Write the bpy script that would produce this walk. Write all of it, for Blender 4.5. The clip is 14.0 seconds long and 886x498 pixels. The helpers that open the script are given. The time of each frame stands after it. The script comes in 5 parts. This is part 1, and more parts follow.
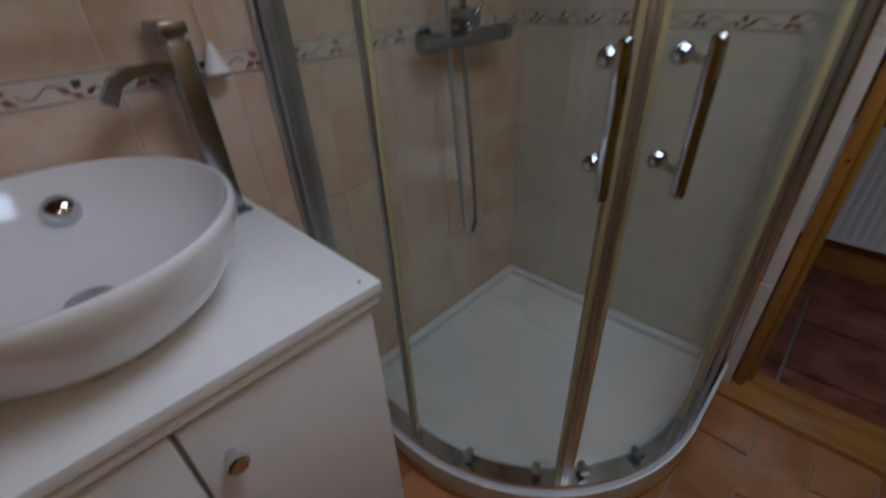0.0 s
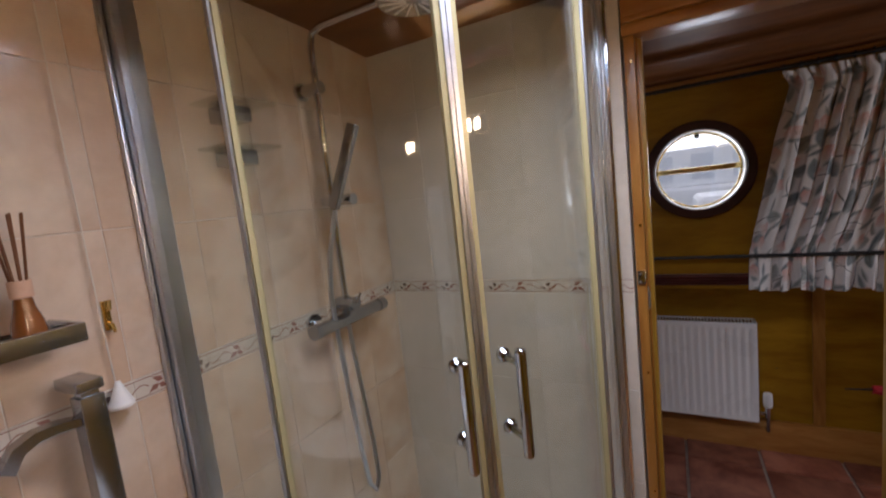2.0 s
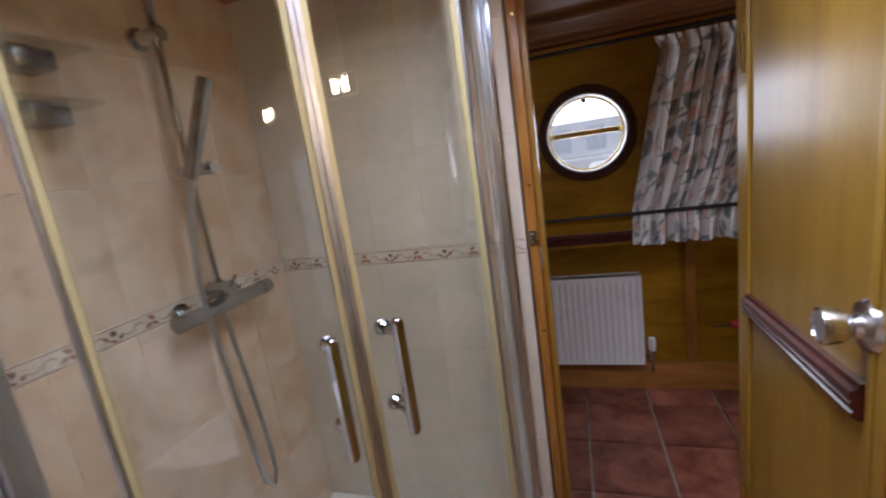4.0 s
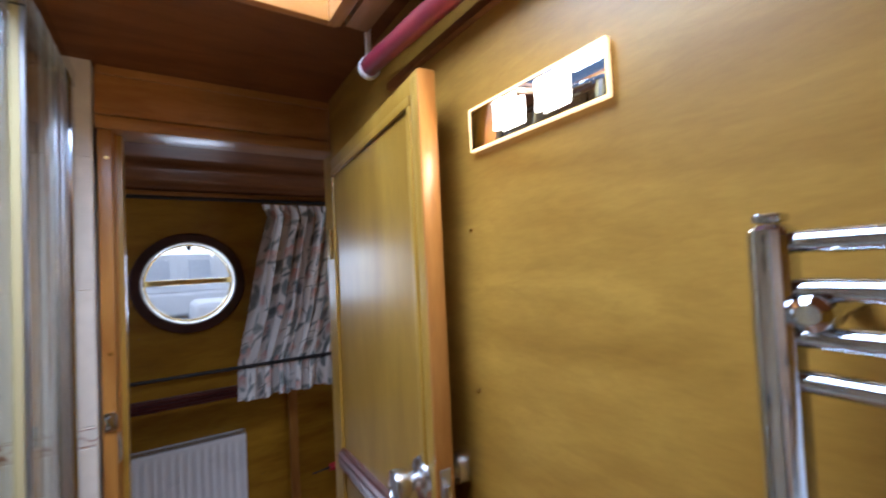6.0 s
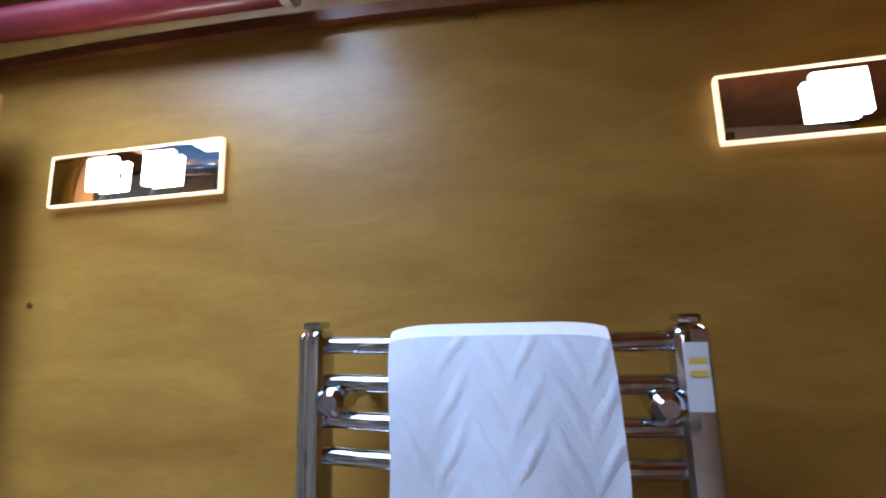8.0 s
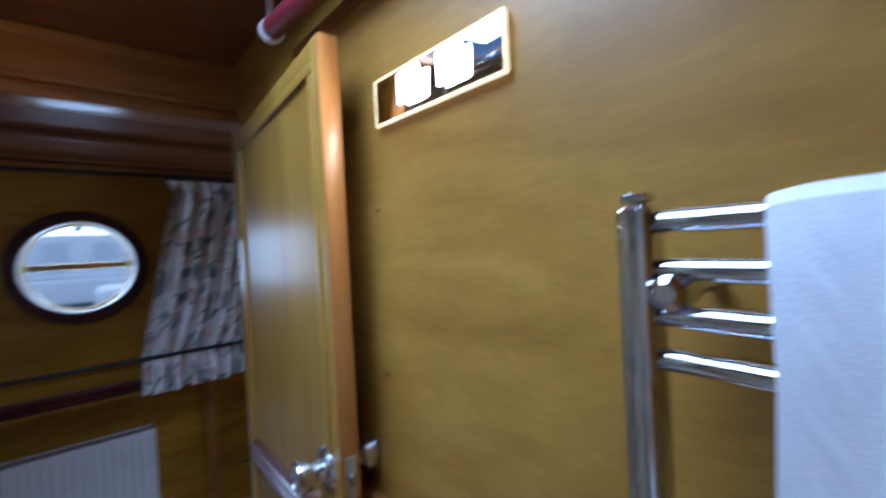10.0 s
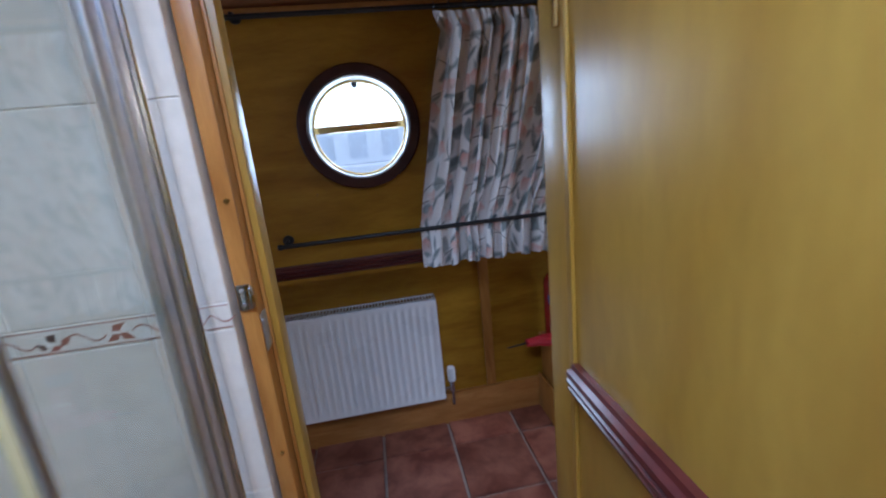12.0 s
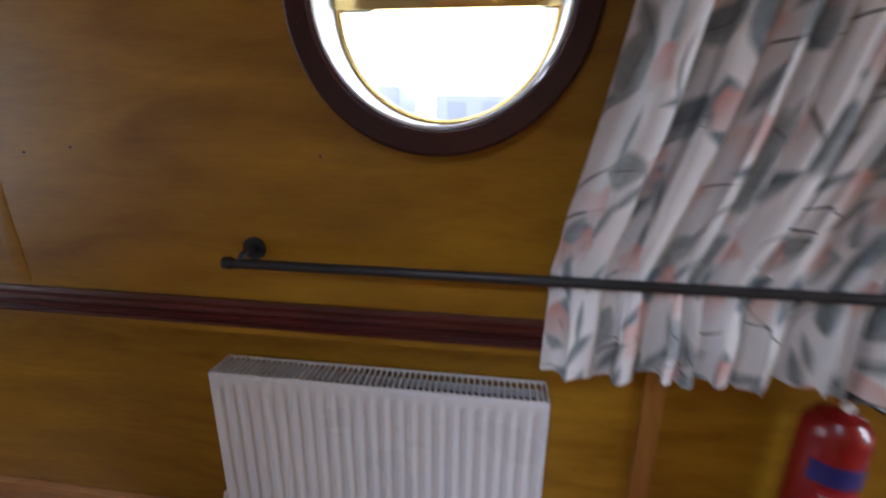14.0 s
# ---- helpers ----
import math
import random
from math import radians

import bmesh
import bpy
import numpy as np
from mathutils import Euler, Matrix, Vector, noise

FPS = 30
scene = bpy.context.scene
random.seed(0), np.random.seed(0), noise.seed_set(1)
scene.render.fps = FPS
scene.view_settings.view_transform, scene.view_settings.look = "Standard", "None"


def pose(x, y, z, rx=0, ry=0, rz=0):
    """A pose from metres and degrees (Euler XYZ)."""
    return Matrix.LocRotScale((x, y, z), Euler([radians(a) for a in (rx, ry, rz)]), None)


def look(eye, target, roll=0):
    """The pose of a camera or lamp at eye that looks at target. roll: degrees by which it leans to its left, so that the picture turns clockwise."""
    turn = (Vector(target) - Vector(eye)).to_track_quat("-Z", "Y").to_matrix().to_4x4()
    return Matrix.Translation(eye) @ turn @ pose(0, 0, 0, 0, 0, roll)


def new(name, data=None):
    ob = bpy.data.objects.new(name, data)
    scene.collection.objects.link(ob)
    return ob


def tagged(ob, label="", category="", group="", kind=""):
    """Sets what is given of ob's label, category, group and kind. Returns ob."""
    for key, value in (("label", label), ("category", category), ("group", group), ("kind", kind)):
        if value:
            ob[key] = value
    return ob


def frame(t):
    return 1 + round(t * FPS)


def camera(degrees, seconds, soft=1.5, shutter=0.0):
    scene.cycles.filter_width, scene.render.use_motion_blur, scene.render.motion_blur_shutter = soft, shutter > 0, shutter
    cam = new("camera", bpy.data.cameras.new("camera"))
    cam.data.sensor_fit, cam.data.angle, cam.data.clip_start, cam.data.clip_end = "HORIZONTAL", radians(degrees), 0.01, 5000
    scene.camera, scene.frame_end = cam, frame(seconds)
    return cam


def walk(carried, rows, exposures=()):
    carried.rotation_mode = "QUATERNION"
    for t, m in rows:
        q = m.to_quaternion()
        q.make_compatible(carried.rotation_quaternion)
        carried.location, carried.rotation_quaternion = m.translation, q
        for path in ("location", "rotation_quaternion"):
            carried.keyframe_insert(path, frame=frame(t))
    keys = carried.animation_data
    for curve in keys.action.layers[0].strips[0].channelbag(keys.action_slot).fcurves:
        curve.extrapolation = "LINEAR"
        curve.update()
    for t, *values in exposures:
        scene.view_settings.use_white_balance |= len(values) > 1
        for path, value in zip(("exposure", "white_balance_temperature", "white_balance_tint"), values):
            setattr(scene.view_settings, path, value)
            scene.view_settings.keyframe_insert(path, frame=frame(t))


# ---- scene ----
cam = camera(92.4, 14.0, 2.0, 0.5)
PATH = [
    (0, (0.694, 0.629, 1.218), (-0.509, 1.81, 0.142), -3.1),
    (0.5, (0.737, 0.609, 1.277), (-0.422, 2.054, 0.523), -4.4),
    (1, (0.762, 0.564, 1.342), (-0.258, 2.217, 0.866), -7.2),
    (1.5, (0.774, 0.555, 1.384), (-0.191, 2.283, 1.092), -6.9),
    (2, (0.78, 0.553, 1.402), (-0.17, 2.299, 1.171), -6.3),
    (2.2, (0.782, 0.552, 1.411), (-0.175, 2.299, 1.234), -6.5),
    (4.3, (0.834, 0.676, 1.357), (0.385, 2.581, 0.944), -6.6),
    (4.5, (0.846, 0.699, 1.364), (0.536, 2.639, 0.988), -5.0),
    (5, (0.839, 0.719, 1.37), (1.106, 2.673, 1.036), -4.5),
    (5.5, (0.791, 0.676, 1.403), (1.578, 2.51, 1.282), -4.6),
    (6, (0.81, 0.642, 1.433), (1.903, 2.315, 1.504), -2.8),
    (6.5, (0.827, 0.638, 1.448), (2.132, 2.144, 1.615), -2.4),
    (7, (0.814, 0.613, 1.452), (2.467, 1.716, 1.676), -1.3),
    (7.2, (0.807, 0.595, 1.453), (2.563, 1.521, 1.697), -1.1),
    (8.25, (0.803, 0.578, 1.459), (2.773, 0.928, 1.772), -1.6),
    (9.3, (0.797, 0.571, 1.459), (2.585, 1.414, 1.758), -2.1),
    (9.5, (0.805, 0.589, 1.453), (2.503, 1.62, 1.686), -2.8),
    (10, (0.859, 0.634, 1.43), (2.183, 2.133, 1.4), -2.9),
    (10.2, (0.888, 0.651, 1.412), (1.973, 2.329, 1.32), -1.9),
    (10.5, (0.884, 0.682, 1.397), (1.682, 2.485, 1.064), -3.9),
    (11, (0.872, 0.776, 1.357), (1.348, 2.661, 0.888), -3.3),
    (11.5, (0.881, 0.93, 1.339), (1.262, 2.827, 0.834), -4.4),
    (12, (0.911, 1.166, 1.322), (1.194, 3.088, 0.846), -5.8),
    (12.5, (0.950, 1.384, 1.327), (1.020, 3.310, 0.803), -2.1),
    (13, (0.963, 1.665, 1.281), (1.144, 3.566, 0.687), -2.0),
    (13.5, (0.969, 1.892, 1.247), (1.034, 3.782, 0.595), -1.2),
    (14, (0.983, 2.102, 1.242), (0.732, 4.005, 0.68), 0.7),
]
walk(cam, [(t, look(eye, target, roll)) for t, eye, target, roll in PATH],
     [(0.0, -1.78, 5950, 13), (0.5, -1.62, 6200, 19), (1.0, -1.3, 6300, 19), (2.2, -0.7, 6500, 20), (4.3, -0.5, 6200, 20), (6.0, -0.42, 5550, 15), (7.2, -0.5, 5300, 16), (9.3, -1.02, 4600, 14), (10.1, -0.82, 4600, 11), (10.7, -0.42, 4850, 12), (12.0, -0.12, 4950, 11), (12.5, 0.0, 5050, 11), (14.0, 0.38, 5800, 15)])

# ---- world and light ----
world = bpy.data.worlds.new("sky")
scene.world = world
world.use_nodes = True
wn = world.node_tree.nodes
sky = wn.new("ShaderNodeTexSky")
sky.sky_type, sky.sun_disc = "NISHITA", False
sky.sun_elevation, sky.sun_rotation = radians(48), radians(200)
world.node_tree.links.new(sky.outputs[0], wn["Background"].inputs[0])
wn["Background"].inputs[1].default_value = 0.15

sun = new("sun", bpy.data.lights.new("sun", "SUN"))
sun.data.energy, sun.data.angle, sun.data.color = 1.5, radians(25), (1.0, 0.97, 0.93)
sun.matrix_basis = look((0, 0, 0), (0.25, 0.55, -0.75))


def area_lamp(name, m, w, h, watts, colour):
    ob = new(name, bpy.data.lights.new(name, "AREA"))
    ob.data.shape, ob.data.size, ob.data.size_y = "RECTANGLE", w, h
    ob.data.energy, ob.data.color = watts, colour
    ob.matrix_basis = m
    return ob


HATCH = (0.42, 0.80, 1.070, 1.382)       # x0, y0, x1, y1 of the roof hatch
area_lamp("hatch_daylight", look((0.745, 1.09, 2.08), (0.745, 1.09, 0)), 0.62, 0.55, 30.0, (0.76, 0.86, 1.0))
area_lamp("porthole_daylight_1", look((0.905, 2.80, 1.41), (0.905, 0, 1.30)), 0.26, 0.26, 1.8, (0.80, 0.90, 1.0))
area_lamp("porthole_daylight_2", look((1.735, 2.80, 1.41), (1.735, 0, 1.30)), 0.26, 0.26, 1.8, (0.80, 0.90, 1.0))
# two fill lamps added to brighten the corridor, behind made-up end openings
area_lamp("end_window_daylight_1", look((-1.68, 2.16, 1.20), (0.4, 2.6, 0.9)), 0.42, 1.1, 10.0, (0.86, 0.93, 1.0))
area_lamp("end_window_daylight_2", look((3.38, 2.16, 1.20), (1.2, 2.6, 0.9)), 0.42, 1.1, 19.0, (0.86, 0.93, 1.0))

# ---- materials ----
MATS = {}


def shader(name, colour, rough=0.5, metal=0.0, coat=0.0, build=None, **kw):
    m = bpy.data.materials.new(name)
    m.use_nodes = True
    n, l = m.node_tree.nodes, m.node_tree.links
    b = n["Principled BSDF"]
    b.inputs["Base Color"].default_value = (*colour, 1)
    b.inputs["Roughness"].default_value, b.inputs["Metallic"].default_value = rough, metal
    b.inputs["Coat Weight"].default_value = coat
    b.inputs["Coat Roughness"].default_value = kw.get("coat_rough", 0.12)
    for k, v in kw.items():
        if k in b.inputs:
            b.inputs[k].default_value = v
    if build:
        build(n, l, b)
    MATS[name] = m
    return m


def coords(n, l, scale=(1, 1, 1), kind="Object", rot=(0, 0, 0)):
    c, mp = n.new("ShaderNodeTexCoord"), n.new("ShaderNodeMapping")
    mp.inputs["Scale"].default_value = scale
    mp.inputs["Rotation"].default_value = rot
    l.new(c.outputs[kind], mp.inputs[0])
    return mp.outputs[0]


def noise_tex(n, l, vec, scale, detail=4.0, rough=0.55, distort=0.0):
    t = n.new("ShaderNodeTexNoise")
    t.inputs["Scale"].default_value, t.inputs["Detail"].default_value = scale, detail
    t.inputs["Roughness"].default_value, t.inputs["Distortion"].default_value = rough, distort
    l.new(vec, t.inputs["Vector"])
    return t.outputs["Fac"]


def ramp(n, l, fac, stops):
    r = n.new("ShaderNodeValToRGB")
    while len(r.color_ramp.elements) < len(stops):
        r.color_ramp.elements.new(0.5)
    for e, (p, c) in zip(r.color_ramp.elements, stops):
        e.position, e.color = p, (*c, 1) if len(c) == 3 else c
    l.new(fac, r.inputs[0])
    return r.outputs[0]


def mixed(n, l, fac, a, b, mode="MIX"):
    m = n.new("ShaderNodeMix")
    m.data_type, m.blend_type = "RGBA", mode
    for s, v in ((m.inputs[0], fac), (m.inputs[6], a), (m.inputs[7], b)):
        if isinstance(v, (int, float)):
            s.default_value = v
        elif isinstance(v, tuple):
            s.default_value = (*v, 1)
        else:
            l.new(v, s)
    return m.outputs[2]


def bumped(n, l, b, height, strength=0.2, distance=0.002):
    u = n.new("ShaderNodeBump")
    u.inputs["Strength"].default_value, u.inputs["Distance"].default_value = strength, distance
    l.new(height, u.inputs["Height"])
    l.new(u.outputs[0], b.inputs["Normal"])


def wood(name, dark, light, grain=(1, 1, 12), rough=0.35, coat=0.4, figure=3.0, bump=0.15, vary=0.0, coat_rough=0.24):
    """Varnished timber whose grain runs along the axis with the smallest scale."""
    def build(n, l, b):
        v = coords(n, l, grain)
        soft = coords(n, l, tuple(0.35 + 0.45 * g for g in grain))
        big = noise_tex(n, l, soft, figure, 2, 0.5, 1.6)
        fleck = noise_tex(n, l, soft, figure * 5, 3, 0.6, 0.8)
        fine = noise_tex(n, l, v, figure * 16, 4, 0.7, 0.3)
        col = ramp(n, l, big, [(0.28, dark), (0.72, light)])
        col = mixed(n, l, 0.7, col, ramp(n, l, fleck, [(0.36, (0.84, 0.80, 0.74)), (0.58, (1, 1, 1))]), "MULTIPLY")
        col = mixed(n, l, 0.7, col, ramp(n, l, fine, [(0.35, (0.87, 0.84, 0.80)), (0.62, (1, 1, 1))]), "MULTIPLY")
        stain = noise_tex(n, l, coords(n, l, (1, 1, 1)), 2.2, 2)
        col = mixed(n, l, 0.5, col, ramp(n, l, stain, [(0.35, (0.82, 0.8, 0.76)), (0.65, (1.0, 1.0, 1.0))]), "MULTIPLY")
        if vary:
            o = n.new("ShaderNodeObjectInfo")
            col = mixed(n, l, vary, col, ramp(n, l, o.outputs["Random"], [(0, (0.7, 0.66, 0.6)), (1, (1.15, 1.1, 1.05))]), "MULTIPLY")
        l.new(col, b.inputs["Base Color"])
        rr = n.new("ShaderNodeMapRange")
        rr.inputs["To Min"].default_value, rr.inputs["To Max"].default_value = rough * 0.8, rough * 1.25
        l.new(stain, rr.inputs[0])
        l.new(rr.outputs[0], b.inputs["Roughness"])
        wave = noise_tex(n, l, coords(n, l, tuple(0.6 + 0.4 * g for g in grain)), 5.0, 2)
        h = n.new("ShaderNodeMath")
        h.operation, h.inputs[1].default_value = "MULTIPLY_ADD", 0.15
        l.new(fine, h.inputs[0])
        l.new(wave, h.inputs[2])
        bumped(n, l, b, h.outputs[0], bump, 0.003)
    return shader(name, light, rough, 0, coat, build, coat_rough=coat_rough, **{"Specular IOR Level": 0.25})


def mottled(name, a, b_, scale=3.0, rough=0.3, coat=0.0, bump=0.05, fine=60.0, vary=0.0, metal=0.0, dist=0.002, lo=0.35, hi=0.65, speck=0.35):
    def build(n, l, b):
        v = coords(n, l)
        if vary:
            o = n.new("ShaderNodeObjectInfo")
            add = n.new("ShaderNodeVectorMath")
            mul = n.new("ShaderNodeVectorMath")
            mul.operation = "SCALE"
            mul.inputs[3].default_value = 17.0
            cmb = n.new("ShaderNodeCombineXYZ")
            l.new(o.outputs["Random"], cmb.inputs[0])
            l.new(o.outputs["Random"], cmb.inputs[1])
            l.new(cmb.outputs[0], mul.inputs[0])
            l.new(v, add.inputs[0])
            l.new(mul.outputs[0], add.inputs[1])
            v = add.outputs[0]
        f = noise_tex(n, l, v, scale, 4, 0.6, 0.4)
        g = noise_tex(n, l, v, fine, 4)
        col = ramp(n, l, f, [(lo, a), (hi, b_)])
        col = mixed(n, l, speck, col, ramp(n, l, g, [(0.3, (0.8, 0.8, 0.8)), (0.7, (1.08, 1.08, 1.08))]), "MULTIPLY")
        if vary:
            col = mixed(n, l, vary, col, ramp(n, l, o.outputs["Random"], [(0, (0.72, 0.7, 0.68)), (1, (1.18, 1.14, 1.1))]), "MULTIPLY")
        l.new(col, b.inputs["Base Color"])
        rr = n.new("ShaderNodeMapRange")
        rr.inputs["To Min"].default_value, rr.inputs["To Max"].default_value = rough * 0.75, rough * 1.3
        l.new(f, rr.inputs[0])
        l.new(rr.outputs[0], b.inputs["Roughness"])
        bumped(n, l, b, g, bump, dist)
    return shader(name, a, rough, metal, coat, build)


# golden varnished plywood, grain along y on the bulkhead and along x on the cabin side
VENEER_Y = wood("bulkhead veneer", (0.31, 0.160, 0.020), (0.47, 0.270, 0.044), (1, 1.0, 5.5), 0.42, 0.32, 2.6, 0.10, coat_rough=0.30)
VENEER_X = wood("cabin side veneer", (0.28, 0.130, 0.005), (0.43, 0.225, 0.012), (0.8, 1, 6), 0.42, 0.30, 2.4, 0.10)
VENEER_Z = wood("door veneer", (0.31, 0.168, 0.018), (0.42, 0.252, 0.038), (5, 5, 0.8), 0.44, 0.50, 2.0, 0.06, coat_rough=0.28)
PINE = wood("varnished pine", (0.30, 0.122, 0.022), (0.45, 0.212, 0.048), (9, 9, 0.9), 0.36, 0.35, 2.5, 0.10)
PINE_X = wood("varnished pine along", (0.36, 0.150, 0.034), (0.52, 0.255, 0.070), (0.9, 9, 9), 0.30, 0.45, 2.5, 0.10)
PINE_Y = wood("varnished pine across", (0.36, 0.150, 0.034), (0.52, 0.255, 0.070), (9, 0.9, 9), 0.30, 0.45, 2.5, 0.10)
CEILING_WOOD = wood("ceiling veneer", (0.165, 0.058, 0.018), (0.26, 0.104, 0.032), (0.8, 5, 5), 0.50, 0.16, 2.2, 0.06)
MAHOGANY = wood("mahogany moulding", (0.055, 0.010, 0.010), (0.115, 0.024, 0.020), (0.8, 9, 9), 0.34, 0.6, 2.5, 0.05, coat_rough=0.14)
MAHOGANY_Z = wood("mahogany ring", (0.030, 0.009, 0.008), (0.060, 0.018, 0.014), (3, 3, 3), 0.38, 0.15, 2.5, 0.05)
TILE_GREY = mottled("cream shower tile", (0.60, 0.552, 0.478), (0.69, 0.642, 0.570), 4.0, 0.14, 0.0, 0.02, 40, 0.12)
# orange marbling on cream tile, with the bulbs' warm tint put into its colour
TILE_LAMP_TINT = mottled("marbled tile tinted by lamp warmth", (0.60, 0.435, 0.315), (0.70, 0.585, 0.475), 5.5, 0.14, 0.0, 0.02, 30, 0.12)
GROUT = mottled("pale grout", (0.62, 0.57, 0.50), (0.72, 0.68, 0.62), 20, 0.8, 0, 0.3, 200)
TERRACOTTA = mottled("terracotta tile", (0.145, 0.040, 0.025), (0.32, 0.125, 0.078), 8.0, 0.46, 0.05, 0.25, 45, 0.9)
FLOOR_GROUT = mottled("floor grout", (0.30, 0.24, 0.20), (0.40, 0.34, 0.29), 30, 0.9, 0, 0.4, 220)
BATH_TILE = mottled("orange brown floor tile", (0.33, 0.130, 0.042), (0.47, 0.215, 0.085), 7.0, 0.30, 0.2, 0.1, 60, 0.5)
CHROME = shader("chrome", (0.60, 0.63, 0.67), 0.08, 1.0)
NICKEL = mottled("dull nickel plate", (0.34, 0.36, 0.39), (0.42, 0.44, 0.47), 8, 0.24, 0, 0.02, 120, metal=1.0)
BRUSHED = mottled("brushed aluminium", (0.54, 0.58, 0.64), (0.66, 0.70, 0.76), 6, 0.36, 0, 0.02, 120, metal=1.0)
POLISHED = shader("polished aluminium", (0.70, 0.73, 0.77), 0.13, 1.0)
SATIN = mottled("satin chrome", (0.66, 0.68, 0.71), (0.74, 0.76, 0.79), 14, 0.24, 0, 0.02, 160, metal=1.0)
BRASS = shader("brass", (0.62, 0.44, 0.16), 0.25, 1.0)
IVORY_SEAL = shader("yellowed plastic seal", (0.42, 0.37, 0.20), 0.35, 0, 0.2)
WHITE_PAINT = mottled("white enamel", (0.83, 0.83, 0.82), (0.86, 0.86, 0.85), 3, 0.28, 0.3, 0.02, 90, speck=0.08)
WHITE_CERAMIC = mottled("white ceramic", (0.78, 0.78, 0.79), (0.83, 0.83, 0.83), 2, 0.06, 0.5, 0.0, 50, speck=0.03)
WHITE_ACRYLIC = mottled("white acrylic", (0.74, 0.75, 0.74), (0.81, 0.81, 0.80), 3, 0.25, 0.2, 0.02, 80, speck=0.1)
WHITE_LAMINATE = mottled("white laminate", (0.74, 0.73, 0.70), (0.80, 0.79, 0.77), 5, 0.30, 0.1, 0.03, 90, speck=0.08)
WHITE_PLASTIC = shader("white plastic", (0.75, 0.75, 0.74), 0.4)
BLACK_METAL = mottled("black metal", (0.012, 0.012, 0.013), (0.025, 0.025, 0.026), 8, 0.4, 0, 0.05, 90)
BLACK_PLASTIC = shader("black plastic", (0.015, 0.015, 0.016), 0.45)
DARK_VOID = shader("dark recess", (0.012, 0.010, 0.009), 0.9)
def towel_build(n, l, b):
    """Terry cloth woven in columns of slanting leaves."""
    sep = n.new("ShaderNodeSeparateXYZ")
    l.new(coords(n, l), sep.inputs[0])
    def math_(op, a, c, d=0.0):
        m = n.new("ShaderNodeMath")
        m.operation = op
        for k, v in enumerate((a, c, d)):
            if isinstance(v, (int, float)):
                m.inputs[k].default_value = v
            else:
                l.new(v, m.inputs[k])
        return m.outputs[0]
    fold = math_("PINGPONG", sep.outputs[1], 0.026)
    slant = math_("MULTIPLY_ADD", fold, 1.5, sep.outputs[2])
    drift = noise_tex(n, l, coords(n, l), 30, 2)
    leaf = math_("SINE", math_("MULTIPLY_ADD", slant, 190.0, math_("MULTIPLY", drift, 4.5)), 0.0)
    rib = math_("MINIMUM", math_("MULTIPLY", math_("PINGPONG", sep.outputs[1], 0.013), 90.0), 1.0)
    loop = noise_tex(n, l, coords(n, l), 420, 3)
    l.new(ramp(n, l, noise_tex(n, l, coords(n, l), 18, 3), [(0.3, (0.73, 0.75, 0.78)), (0.7, (0.81, 0.83, 0.85))]), b.inputs["Base Color"])
    h = math_("MULTIPLY_ADD", loop, 0.5, math_("MULTIPLY", math_("MAXIMUM", leaf, -0.2), rib))
    bumped(n, l, b, h, 0.38, 0.0022)


TOWEL = shader("white terry towel", (0.76, 0.78, 0.82), 0.95, build=towel_build)
RED_PAINT = mottled("red enamel", (0.24, 0.008, 0.010), (0.31, 0.014, 0.014), 4, 0.25, 0.5, 0.02, 60)
RED_CLOTH = mottled("red umbrella cloth", (0.42, 0.012, 0.022), (0.55, 0.025, 0.035), 12, 0.6, 0, 0.4, 160)
BLIND_RED = mottled("dark red blind cloth", (0.17, 0.016, 0.030), (0.25, 0.030, 0.040), 8, 0.38, 0.3, 0.1, 150)
MIRROR = shader("mirror", (0.86, 0.87, 0.86), 0.02, 1.0)
CORD = shader("cotton cord", (0.62, 0.56, 0.48), 0.9)
BLUE_LABEL = shader("blue label", (0.03, 0.03, 0.17), 0.5)
PALE_LABEL = shader("pale label", (0.70, 0.62, 0.58), 0.5)
REED = shader("reed stick", (0.16, 0.06, 0.02), 0.7)
AMBER = shader("amber oil", (0.20, 0.065, 0.018), 0.15, 0, 0.5)
STONE = shader("motif brown", (0.085, 0.050, 0.038), 0.4)
MOTIF_ROSE = shader("motif rose", (0.26, 0.105, 0.075), 0.4)


def glass_material(name, tint, rough=0.0, gloss=0.75):
    def build(n, l, b):
        n.remove(b)
        g, t, m, f = (
            n.new("ShaderNodeBsdfGlossy"), n.new("ShaderNodeBsdfTransparent"), n.new("ShaderNodeMixShader"), n.new("ShaderNodeLayerWeight"))
        g.inputs["Roughness"].default_value = rough
        t.inputs[0].default_value = (*tint, 1)
        pw, sc = n.new("ShaderNodeMath"), n.new("ShaderNodeMath")
        pw.operation, pw.inputs[1].default_value = "POWER", 4.0
        sc.operation, sc.inputs[1].default_value, sc.inputs[2].default_value = "MULTIPLY_ADD", gloss, 0.065
        l.new(f.outputs["Facing"], pw.inputs[0])
        l.new(pw.outputs[0], sc.inputs[0])
        l.new(sc.outputs[0], m.inputs[0])
        l.new(t.outputs[0], m.inputs[1])
        l.new(g.outputs[0], m.inputs[2])
        l.new(m.outputs[0], n["Material Output"].inputs[0])
    return shader(name, tint, build=build)


GLASS = glass_material("clear glass", (0.93, 0.955, 0.92))
PANE = glass_material("window glass", (0.97, 0.98, 0.98), 0.0, 0.3)


def emitter(name, colour, strength):
    m = bpy.data.materials.new(name)
    m.use_nodes = True
    b = m.node_tree.nodes["Principled BSDF"]
    b.inputs["Base Color"].default_value = (*colour, 1)
    b.inputs["Emission Color"].default_value = (*colour, 1)
    b.inputs["Emission Strength"].default_value = strength
    return m


LIT_EDGE = emitter("edge lit glass", (1.0, 0.74, 0.36), 2.2)
